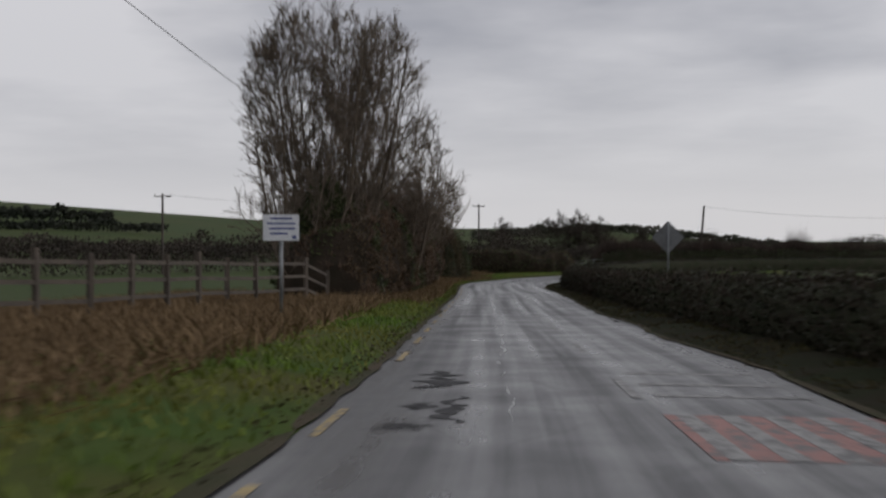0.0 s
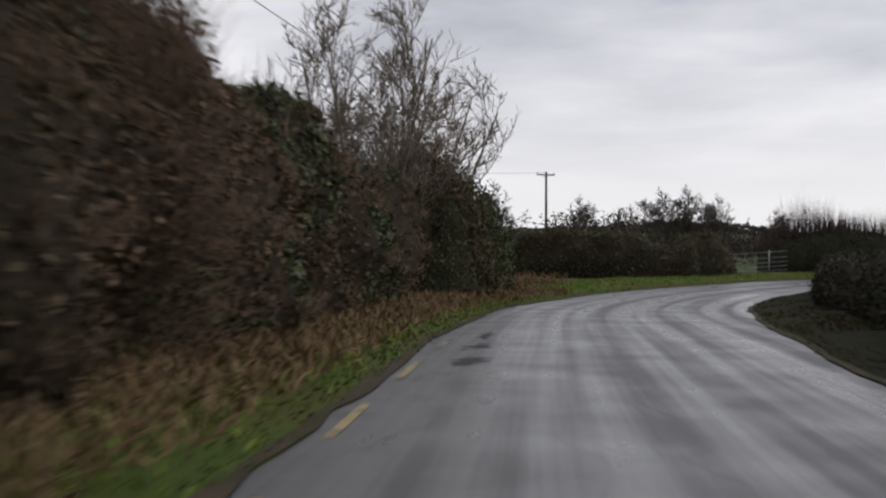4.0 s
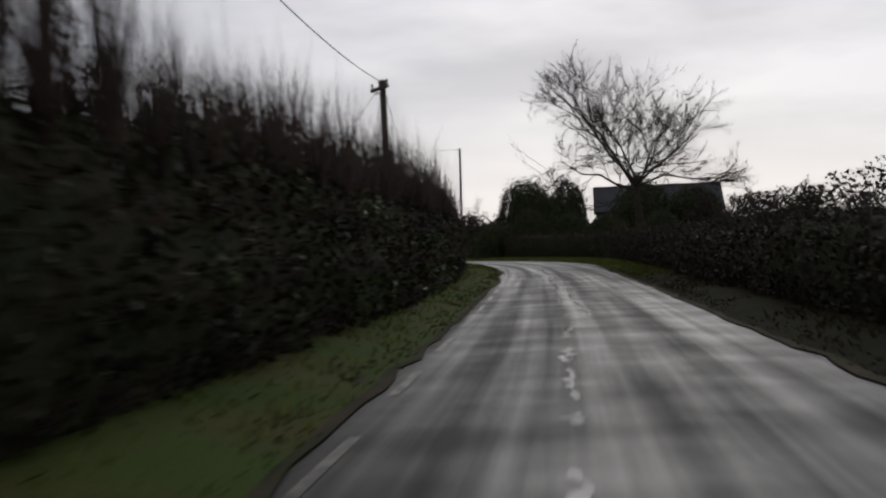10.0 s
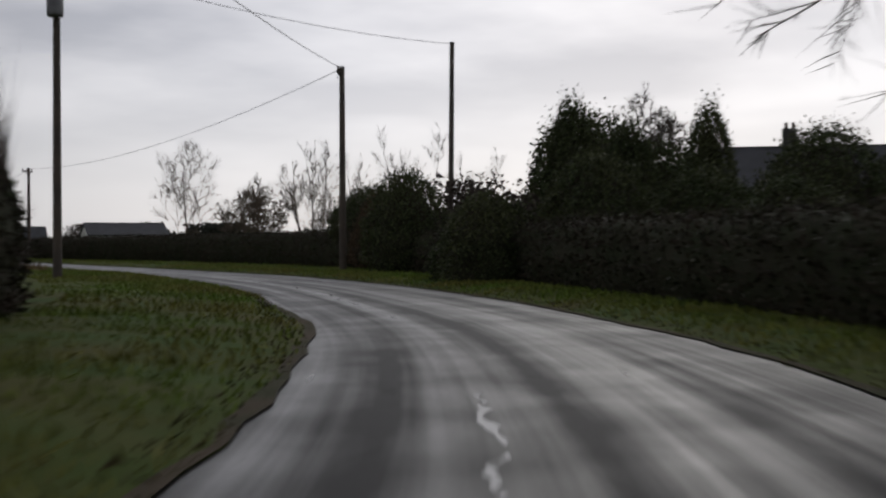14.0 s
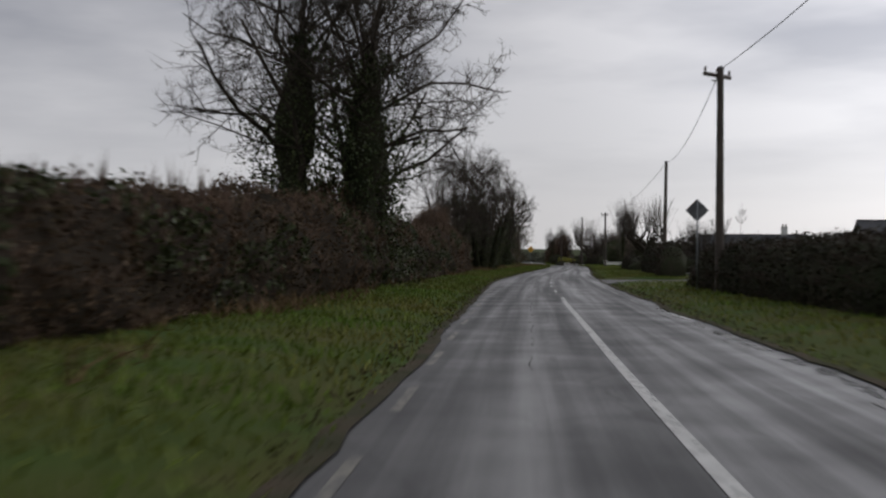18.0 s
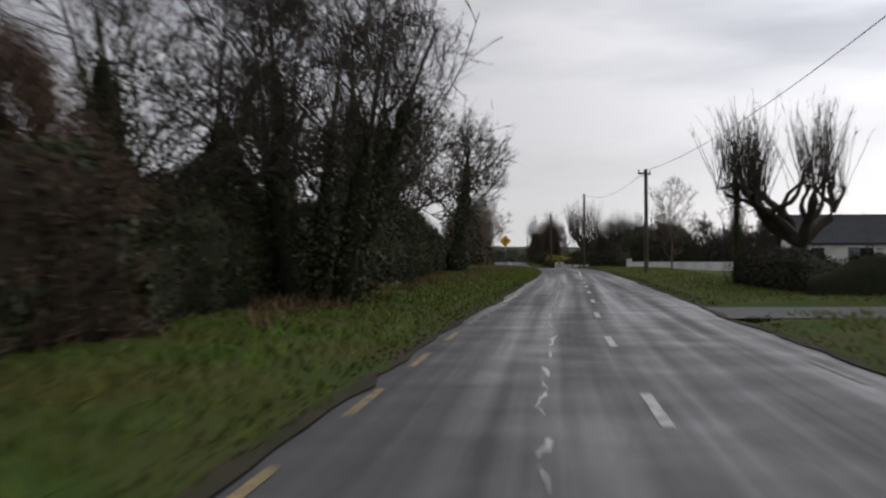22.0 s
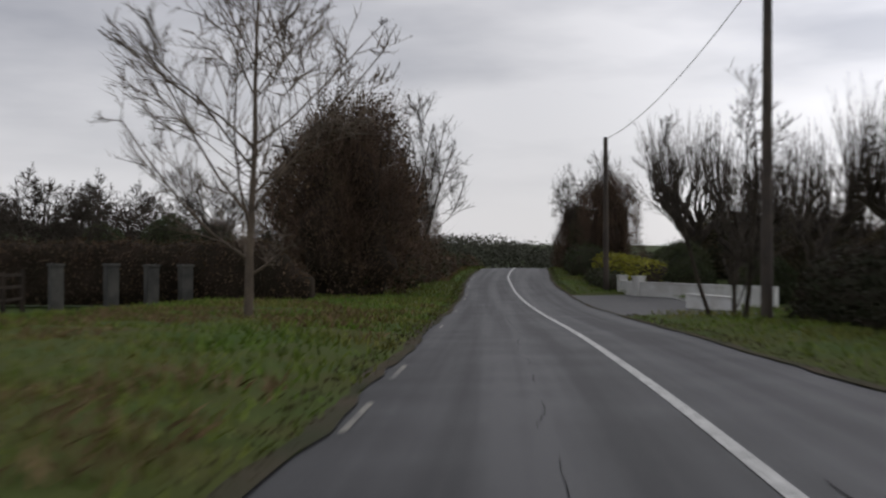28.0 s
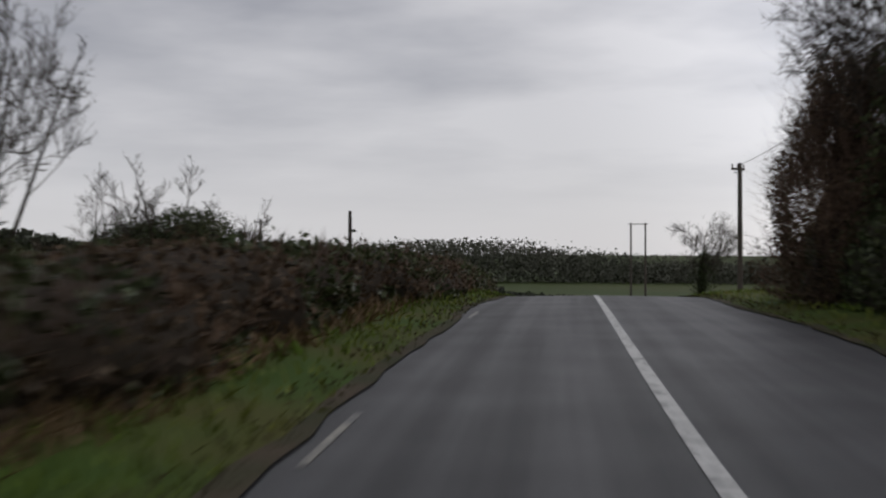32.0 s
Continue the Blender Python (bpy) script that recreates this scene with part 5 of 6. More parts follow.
# field and crest, near side
plant("lone_ash", 205.9, 385.8, "tall bare tree with an open branching crown", 8.8, 0.7, bark=BARK_PALE)
plant("oak", 211.0, 430.6, "spreading bare oak beyond a field", 7.2, 2.0)
for x, y, h, k in ((213.4, 412.4, 8.6, "round_clump"), (214.6, 411.6, 9.2, "thicket"), (217.4, 415.6, 10.6, "coppice"), (218.4, 421.0, 9.0, "ivied_small"), (221.2, 428.5, 4.5, "thicket"), (215.0, 428.0, 7.0, "round_clump")):
    plant(k, x, y, "dense clump of bare ivied trees at the roadside", h, group="roadside clump")
bush("twig_thicket", 213.6, 410.2, "tall dark ivied thicket in the middle of a clump", 7.9, 1.05, LEAF_BROWN, name="thicket")
for x, y, h, k in ((213.9, 410.9, 5.4, 1.0), (217.0, 417.4, 5.6, 0.95), (220.3, 424.6, 5.4, 0.9)):
    bush("twig_thicket", x, y, "dense brown twiggy undergrowth beneath trees", h, k, LEAF_BROWN, name="thicket")
for x, y, h, k in ((200.3, 461.4, 9.4, "far_round"), (205.3, 466.4, 9.4, "far_round"), (190, 450, 9.0, "far_round"), (183, 440, 8.4, "far_round"), (175, 455, 9.4, "far_round"), (195.5, 456, 8.8, "far_round"), (186, 452, 9.2, "far_round"), (209, 468, 8.6, "far_round")):
    plant(k, x, y, "bare field tree beyond the fence", h, group="far field trees")
for x, y, h in ((210.0, 451.0, 3.8), (213.9, 455.6, 3.4), (196, 446, 4.2), (205, 449, 3.2)):
    bush("dome_bush", x, y, "dark bush beyond the field", h, 1.0)
# crest, far side
plant("pollard", 236.6, 421.0, "big pollarded bare tree with upright shoots", 10.4, 0.2)
plant("pollard", 227.9, 393.2, "pollarded bare tree with upright shoots", 8.0, 1.7)
plant("pollard", 231.6, 408.2, "pollarded bare tree with upright shoots", 7.6, 3.0)
plant("pollard", 231.2, 401.8, "pollarded bare tree with upright shoots", 7.8, 4.1)
plant("ivied_small", 236.6, 432.4, "bare tree with a dark nest, wrapped in ivy", 8.8, wide=0.72)
bush("twig_thicket", 235.9, 430.6, "dark reddish twiggy thicket at the roadside", 6.0, 0.8, LEAF_BROWN, name="thicket")
plant("ash", 237.2, 434.6, "bare spreading tree behind a thicket", 8.6, wide=0.8)
plant("ivied_small", 238.6, 441.0, "tall bare tree wrapped in dark ivy", 9.5, wide=0.75)
plant("ivied_small", 242.6, 448.0, "bare tree wrapped in dark ivy", 6.0)
bush("twig_thicket", 239.2, 443.0, "brown twiggy thicket at the roadside", 5.0, 0.9, LEAF_BROWN, name="thicket")
plant("ivied_small", 247.6, 464.1, "small ivied tree past the crest", 4.6, wide=1.1)
plant("coppice", 222.8, 455.7, "bare spreading tree beyond the clump", 9.0)
for x, y, h in ((228.2, 466.7, 4.6), (226.5, 469.8, 4.4), (231.2, 470.0, 3.6)):
    plant("sapling", x, y, "bare thorn bush in a far hedge", h + 0.6, wide=1.3)
    bush("dome_bush", x + 1, y, "dark bush in a far hedge", h - 1.6, 1.2)


# ---- poles and wires ----
def lathe(radii, sides=12):
    """Vertical turned shape from (radius, height) pairs."""
    p = np.array([[[0, 0, z] for _, z in radii]], float)
    return tubes(p, np.array([[r for r, _ in radii]]), sides)


def pole(x, y, top, label, arm=1.6, turn=0.0, lean=(0, 0), transformer=False, cut=False):
    z = gz1(x, y)
    h = top - z
    thing = root("utility_pole", (x, y, z), label, "utility pole", "utility poles", turn)
    k = 9
    t = np.linspace(-0.05, 1, k)
    path = np.stack([lean[0] * t * h, lean[1] * t * h, t * h], 1)
    v, f = tubes(path[None], (0.15 - 0.045 * t)[None], 12)
    part("shaft", mesh_of("shaft", v, [f], None, True), POLE, thing)
    tip = path[-1]
    v, f = lathe([(0.02, 0.06), (0.09, 0.03), (0.115, 0.0), (0.11, -0.03)])
    part("cap", mesh_of("cap", v + tip, [f], None, True), DARK_STEEL, thing)
    if arm:
        box("crossarm", (arm, 0.10, 0.12), (tip[0], tip[1] + 0.12, tip[2] - 0.25), POLE, thing, 0.012)
        box("arm_brace", (0.5, 0.03, 0.04), (tip[0], tip[1] + 0.17, tip[2] - 0.42), DARK_STEEL, thing, 0.005)
        for k in (-0.45, 0.0, 0.45):
            v, f = lathe([(0.02, -0.1), (0.02, 0.0), (0.05, 0.02), (0.03, 0.06), (0.055, 0.09), (0.03, 0.14), (0.0, 0.15)], 8)
            part("insulator", mesh_of("insulator", v + [tip[0] + k * arm, tip[1] + 0.12, tip[2] - 0.16], [f], None, True), CERAMIC, thing)
    if transformer:
        v, f = lathe([(0.0, 0.0), (0.24, 0.02), (0.26, 0.1), (0.26, 0.7), (0.2, 0.76), (0.0, 0.78)], 14)
        part("transformer", mesh_of("transformer", v + [tip[0] - 0.42, tip[1], tip[2] - 1.9], [f], None, True), DARK_STEEL, thing)
    v, f = lathe([(0.0, 0.0), (0.012, 0.0), (0.012, 0.25)], 6)
    for zz in (2.4, 3.0):
        box("step_bolt", (0.26, 0.02, 0.02), (lean[0] * zz + 0.06, lean[1] * zz, zz), DARK_STEEL, thing, 0.004)
    return Vector((x, y, z)) + Matrix.Rotation(turn, 3, "Z") @ Vector((tip[0], tip[1], tip[2] - 0.05))


def wire(a, b, sag, name="overhead_wire"):
    n = 25
    t = np.linspace(0, 1, n)[:, None]
    p = np.array(a) * (1 - t) + np.array(b) * t
    p[:, 2] -= sag * 4 * t[:, 0] * (1 - t[:, 0])
    v, f = tubes(p[None], np.full((1, n), 0.013), 5)
    c = p[n // 2]
    ob = part(name, mesh_of(name, v - c, [f], None, True), WIRE)
    ob.location = c
    return tagged(ob, "thin black overhead cable between poles", "cable", "overhead cables")


p_hill = pole(-29.8, 125.9, 8.2, "far field pole with a crossarm", 1.8, 0.3)
p_field = pole(5.2, 172.0, 8.8, "wooden pole with a crossarm behind the hedges", 1.9, 0.4)
p_bend = pole(27.3, 126.5, 6.9, "leaning wooden pole standing in the hedge", 0, 0.6, (0.031, -0.074))
p_lane = pole(67.85, 147.38, 6.9, "wooden pole with a crossarm behind the hedge", 1.4, 1.0, (-0.03, 0.02))
p_trans = pole(111.6, 183.3, 10.3, "wooden pole with a grey transformer", 1.4, 0.8, (0.02, 0), True)
p_corner = pole(124.95, 182.55, 8.4, "wooden pole with a crossarm at the bend", 1.3, 0.6)
p_plain = pole(133.3, 182.9, 10.6, "tall plain wooden pole behind the hedge", 0, 0.0, (0.02, 0.0))
p_road = pole(148.35, 234.3, 7.5, "wooden roadside pole with a crossarm", 1.5, 0.4)
p_drive = pole(168.5, 272.5, 7.9, "plain wooden roadside pole by a drive", 0, 0.3, (0.02, 0.0))
p_lawn = pole(194.9, 332.1, 6.8, "wooden pole with a crossarm on a lawn", 1.3, 0.4, (-0.01, 0))
p_hedge = pole(218.2, 385.8, 8.2, "dark wooden pole at a garden hedge", 0, 0.3)
p_wall = pole(227.2, 413.05, 6.8, "dark wooden pole beside a garden wall", 0, 0.3, (-0.01, 0))
p_past = pole(256.5, 476.3, 5.8, "wooden pole past the crest", 0.9, 0.3)
p_left = pole(241.7, 498.1, 4.2, "far wooden pole past the crest", 0, 0.3)
p_far = pole(241.1, 533.7, 5.0, "far wooden pole with a crossarm", 1.2, 0.3)
p_h1 = pole(291.0, 559.8, 6.0, "one of two tall far poles", 0, 0.3)
p_h2 = pole(292.6, 559.0, 6.0, "one of two tall far poles", 0, 0.3)
box("pole_bar", (2.4, 0.1, 0.1), (291.8, 559.4, 5.9), POLE, None, 0.01, "", -0.47)
tagged(scene.collection.objects[-1], "timber bar joining two far poles", "pole bar")
for a, b, sag in ((p_bend, p_lane, 0.9), (p_lane, p_corner, 1.0), (p_corner, p_road, 1.0), (p_road, p_drive, 0.7), (p_drive, p_lawn, 0.9),
                  (p_lawn, p_hedge, 0.9), (p_hedge, p_wall, 0.6), (p_trans, p_plain, 0.4), (p_wall, p_past, 0.9), (p_lane, p_trans, 0.8), (p_field, p_hill, 0.8)):
    wire(a, b, sag)
wire((-9.0, 18.0, 9.5), (-2.2, 106.0, 7.6), 1.2)
p_start = pole(-9.0, 18.0, 9.5, "wooden pole on the verge", 0, 0.0)


# ---- signs ----
def post(h, parent, r=0.032, mat=None):
    v, f = lathe([(0.0, -0.1), (r, -0.1), (r, h), (r * 0.7, h + 0.008), (0.0, h + 0.01)], 12)
    return part("post", mesh_of("post", v, [f], None, True), mat or STEEL, parent)


def diamond(x, y, centre, side, turn, front, back, label, symbol):
    z = gz1(x, y) + 0.35
    thing = root("warning_sign", (x, y, z), label, "road sign", "", turn)
    post(centre - z + side * 0.6, thing)
    d = side * 0.7071
    bm = bmesh.new()
    c = [(d, 0), (0, d), (-d, 0), (0, -d)]
    ring = []
    for k in range(4):
        a, b = Vector(c[k]), Vector(c[(k + 1) % 4])
        ring += [a.lerp(b, 0.05), a.lerp(b, 0.95)]
    lo = [bm.verts.new((p.x, -0.045, centre - z + p.y)) for p in ring]
    hi = [bm.verts.new((p.x, -0.06, centre - z + p.y)) for p in ring]
    bm.faces.new(lo)
    bm.faces.new(hi[::-1])
    for k in range(len(ring)):
        bm.faces.new((lo[k], hi[k], hi[(k + 1) % len(ring)], lo[(k + 1) % len(ring)]))
    me = bpy.data.meshes.new("plate")
    bm.to_mesh(me)
    bm.free()
    plate = part("plate", me, front, thing)
    for k in (-0.2, 0.2):
        box("bracket", (side * 0.55, 0.03, 0.05), (0, -0.025, centre - z + k * side), DARK_STEEL, thing, 0.004)
    if symbol:
        box("symbol", (side * 0.13, 0.006, side * 0.72), (0, -0.064, centre - z), SIGN_BLACK, thing, 0.0)
        box("symbol_arm", (side * 0.36, 0.006, side * 0.10), (side * 0.06, -0.064, centre - z + 0.08), SIGN_BLACK, thing, 0.0)
    return thing


diamond(7.7, 40.5, 2.75, 0.80, radians(180 + 2), DARK_STEEL, DARK_STEEL, "grey back of a diamond warning sign on a post", False)
diamond(148.65, 236.15, 2.9, 0.56, radians(180 - 24), DARK_STEEL, DARK_STEEL, "grey back of a diamond warning sign on a post", False)
diamond(192.3, 349.0, 2.35, 0.64, radians(-24), SIGN_YELLOW, DARK_STEEL, "yellow diamond warning sign with a black symbol", True)

px, py, _ = at(27.2, -4.95)
notice = root("notice_board", (px, py, 0.72), "white notice sign with blue writing on a steel post", "sign", "", radians(4))
post(1.85, notice, 0.04)
box("board", (0.82, 0.025, 0.60), (0, -0.055, 2.12), SIGN_WHITE, notice, 0.008)
for k, (w, xx) in enumerate(((0.5, 0), (0.66, 0), (0.6, 0.02), (0.4, -0.05))):
    box("text_bar", (w, 0.004, 0.045), (xx, -0.070, 2.33 - 0.115 * k), SIGN_INK, notice, 0.0, "unreadable line of blue writing")
box("seal", (0.10, 0.004, 0.08), (0.30, -0.070, 1.90), SIGN_INK, notice, 0.0)


# ---- fences, gates, walls ----
def beam(name, a, b, w, d, mat, parent):
    """A squared length of timber or steel from a to b."""
    a, b = Vector(a), Vector(b)
    bm = bmesh.new()
    box_bm(bm, (w, (b - a).length, d), (0, 0, 0), 0.006)
    bm.transform(Matrix.Translation((a + b) / 2) @ (b - a).to_track_quat("Y", "Z").to_matrix().to_4x4())
    me = bpy.data.meshes.new(name)
    bm.to_mesh(me)
    bm.free()
    return part(name, me, mat, parent)


def rail_fence(points, spacing, h, label, rails=(0.35, 0.75, 1.12), rise=0.1, timber=RAIL):
    pts = np.array(points, float)
    seg = np.r_[0, np.cumsum(np.linalg.norm(np.diff(pts, axis=0), axis=1))]
    n = int(seg[-1] / spacing) + 1
    t = np.linspace(0, seg[-1], n)
    q = [(float(np.interp(v, seg, pts[:, 0])), float(np.interp(v, seg, pts[:, 1]))) for v in t]
    q = [(x, y, gz1(x, y) + rise) for x, y in q]
    c = Vector(q[n // 2])
    thing = root("timber_fence", c, label, "fence")
    for k, p in enumerate(q):
        o = Vector(p) - c
        beam("post", o - Vector((0, 0, 0.3)), o + Vector((rng.normal(0, 0.02), rng.normal(0, 0.02), h * rng.uniform(0.96, 1.06))), 0.13, 0.11, timber, thing)
        if k:
            for r in rails:
                beam("rail", Vector(q[k - 1]) - c + Vector((0, 0, r)), o + Vector((0, 0, r + rng.normal(0, 0.015))), 0.04, 0.10, timber, thing)


rail_fence([at(16, -11.5)[:2], at(25, -9.1)[:2], at(34, -7.6)[:2], at(41.6, -5.8)[:2]], 1.9, 1.45, "weathered brown post and rail timber fence", (0.4, 0.82, 1.24), 0.4)
rail_fence([at(440, -11.5)[:2], at(455, -12.8)[:2], at(477, -15.2)[:2]], 2.0, 1.25, "dark weathered timber fence round a field", timber=RAIL_DARK)

gate = root("field_gate", (15.2, 119.3, 0.1), "galvanised steel field gate, shut, at a grass field", "gate", "", radians(-4))
for x in (-2.4, 0.0):
    v, f = lathe([(0.0, -0.4), (0.036, -0.4), (0.036, 1.26), (0.0, 1.28)], 10)
    part("gate_post", mesh_of("gate_post", v + [x, 0, 0], [f], None, True), STEEL, gate)
for z in (0.22, 0.42, 0.63, 0.87, 1.16):
    for x0, x1 in ((-2.34, -0.06), (0.06, 0.9)):
        beam("bar", (x0, 0, z + 0.07 * x0), (x1, 0, z + 0.07 * x1), 0.03, 0.03, STEEL, gate)
beam("brace", (-1.2, 0.025, 0.14), (-1.2, 0.025, 1.07), 0.03, 0.012, STEEL, gate)

for x, y in ((202.1, 403.4), (203.9, 403.5), (205.3, 404.3), (206.5, 404.5)):
    pier = root("stone_pier", (x, y, gz1(x, y)), "weathered grey pier at a field entrance", "pier", "field entrance piers", 0.3)
    box("pier_body", (0.42, 0.42, 1.55), (0, 0, 0.72), STONE_GREY, pier, 0.02)
    box("pier_cap", (0.5, 0.5, 0.10), (0, 0, 1.55), STONE_GREY, pier, 0.02)


def low_wall(a, b, h, label, piers=(0.0, 1.0), t=0.22):
    a, b = Vector((*a, 0)), Vector((*b, 0))
    z = min(gz1(a.x, a.y), gz1(b.x, b.y))
    d = b - a
    turn = math.atan2(d.y, d.x)
    thing = root("garden_wall", (a.x, a.y, z), label, "wall", "", turn)
    box("wall_body", (d.length, t, h + 0.3), (d.length / 2, 0, h / 2 - 0.15), RENDER_WHITE, thing, 0.01)
    box("coping", (d.length, t + 0.06, 0.06), (d.length / 2, 0, h + 0.033), RENDER_WHITE, thing, 0.015)
    for f in piers:
        box("wall_pier", (0.42, 0.42, h + 0.60), (d.length * f, 0, (h + 0.20) / 2 - 0.1), RENDER_WHITE, thing, 0.015)
        box("pier_cap", (0.5, 0.5, 0.07), (d.length * f, 0, h + 0.29), RENDER_WHITE, thing, 0.02)
    return thing


low_wall((208.9, 359.1), (221.5, 351.2), 0.72, "low white rendered garden wall with a pier", (0.0,))
low_wall((226.65, 408.65), (228.3, 400.5), 0.76, "low white rendered garden wall beside a drive", (0.0,))
low_wall((227.45, 411.85), (226.65, 408.65), 0.74, "short white wall between two gate piers", (0.0,))
low_wall((222.5, 397.0), (222.3, 393.6), 0.6, "low white rendered wall end at a drive", ())

# drives on the far side
def drive(s0, s1, o1, label):
    n = 8
    f = np.linspace(0, 1, n)
    s = np.linspace(s0, s1, 12)
    offs = np.stack([right_edge(s) - 0.05 + (o1 - right_edge(s)) * g for g in f], 1)
    lift = np.repeat(np.interp(f, [0, 0.5, 1], [0.012, 0.05, 0.08])[None, :], 12, 0)
    ob = part("driveway", ribbon("driveway", s, offs, lift), CONCRETE)
    tagged(ob, label, "driveway", kind="structure")


drive(319, 330, 16, "wet concrete driveway entrance off the road")
drive(356, 361, 14, "wet concrete driveway entrance off the road")
drive(474, 493.5, 7.6, "wet concrete driveway entrance beside a garden wall")
hedge(along([(332, 7.2), (342, 7.8), (352, 7.4)]), 2.1, 1.4, "low dark garden hedge beside a drive", LEAF, TWIG, 0.3, 0.2, 31, 1.2, 1)
hedge([(*at(366, 7.0, 0)[:2], 0.2), (*at(364.5, 12, 0)[:2], 0.2), (*at(364, 18, 0)[:2], 0.2)], 1.2, 1.2, "low dark garden hedge before a lawn", LEAF, TWIG, 0.3, 0.2, 32, 1.2, 1)
hedge([(*at(366, 7.0, 0)[:2], 0.2), (*at(374, 6.6, 0)[:2], 0.2), (*at(381, 7.2, 0)[:2], 0.2)], 1.25, 1.2, "low dark garden hedge along a lawn", LEAF, TWIG, 0.3, 0.2, 33, 1.2, 1)


# ---- houses ----
def house(x, y, turn, length, depth, eaves, ridge, label, chimneys=(0.25,), front_windows=(0.2, 0.5, 0.8), door=0.35, finish=RENDER_WHITE):
    """A plain gabled house; its ridge runs along its own x."""
    z = gz1(x, y)
    thing = root("house", (x, y, z), label, "house", "", turn)
    L, D = length / 2, depth / 2
    bm = bmesh.new()
    prof = [(-D, -0.3), (D, -0.3), (D, eaves), (0, ridge - 0.12), (-D, eaves)]
    a = [bm.verts.new((-L, p, q)) for p, q in prof]
    b = [bm.verts.new((L, p, q)) for p, q in prof]
    bm.faces.new(a[::-1])
    bm.faces.new(b)
    for k in range(5):
        bm.faces.new((a[k], a[(k + 1) % 5], b[(k + 1) % 5], b[k]))
    bmesh.ops.recalc_face_normals(bm, faces=bm.faces)
    me = bpy.data.meshes.new("wall")
    bm.to_mesh(me)
    bm.free()
    part("wall", me, finish, thing)
    slope = math.atan2(ridge - eaves, D)
    run = math.hypot(ridge - eaves, D) + 0.35
    for side in (-1, 1):
        bm = bmesh.new()
        box_bm(bm, (length + 0.5, run, 0.07), (0, -run / 2, 0.04), 0.012)
        bm.transform(Matrix.Translation((0, 0, ridge - 0.02)) @ (Matrix.Rotation(slope, 4, "X") if side < 0 else Matrix.Rotation(math.pi, 4, "Z") @ Matrix.Rotation(slope, 4, "X")))
        me = bpy.data.meshes.new("roof_slope")
        bm.to_mesh(me)
        bm.free()
        part("roof_slope", me, SLATE, thing)
    box("ridge_tiles", (length + 0.5, 0.28, 0.08), (0, 0, ridge + 0.05), SLATE, thing, 0.02)
    for f in chimneys:
        ch = box("chimney", (0.9, 0.6, 1.5), (-L + f * length, 0, ridge + 0.45), finish, thing, 0.02)
        for k in (-0.22, 0.22):
            v, g = lathe([(0.13, 0.0), (0.11, 0.35), (0.12, 0.38), (0.09, 0.38)], 10)
            part("chimney_pot", mesh_of("chimney_pot", v + [-L + f * length + k, 0, ridge + 1.2], [g], None, True), CERAMIC, ch)
    for side in (-1, 1):
        for f in front_windows:
            xx = -L + f * length
            win = box("window", (1.3, 0.06, 1.1), (xx, side * (D + 0.02), 1.55), SIGN_WHITE, thing, 0.01)
            box("pane", (1.14, 0.03, 0.94), (xx, side * (D + 0.045), 1.55), GLASS, win, 0.004)
            box("sill", (1.45, 0.16, 0.07), (xx, side * (D + 0.07), 0.96), RENDER_WHITE, win, 0.01)
    for end in (-1, 1):
        win = box("window", (0.06, 0.9, 1.1), (end * (L + 0.02), 0.6, 1.55), SIGN_WHITE, thing, 0.01)
        box("pane", (0.03, 0.76, 0.96), (end * (L + 0.045), 0.6, 1.55), GLASS, win, 0.004)
    box("door", (0.95, 0.07, 2.05), (-L + door * length, -(D + 0.02), 1.02), DARK_STEEL, thing, 0.01)
    box("gable_door", (0.07, 0.9, 2.0), (-(L + 0.02), -1.2, 1.0), DARK_STEEL, thing, 0.01)
    for side in (-1, 1):
        box("gutter", (length + 0.3, 0.12, 0.10), (0, side * (D + 0.28), eaves - 0.12), SIGN_BLACK, thing, 0.03)
    return thing


house(228.0, 349.5, radians(-30), 15.0, 7.0, 2.5, 4.9, "white rendered bungalow with a dark slate roof", (0.8,), (0.15, 0.42, 0.7))
house(163.5, 174.5, radians(-66), 14.0, 8.0, 4.6, 7.4, "old grey house with a slate roof behind trees", (0.35,), (0.2, 0.5, 0.8), 0.35, STONE_GREY)
house(182.5, 262.5, radians(-30), 9.0, 6.0, 2.6, 3.9, "low dark roofed outbuilding behind a hedge", (), (0.3, 0.7))


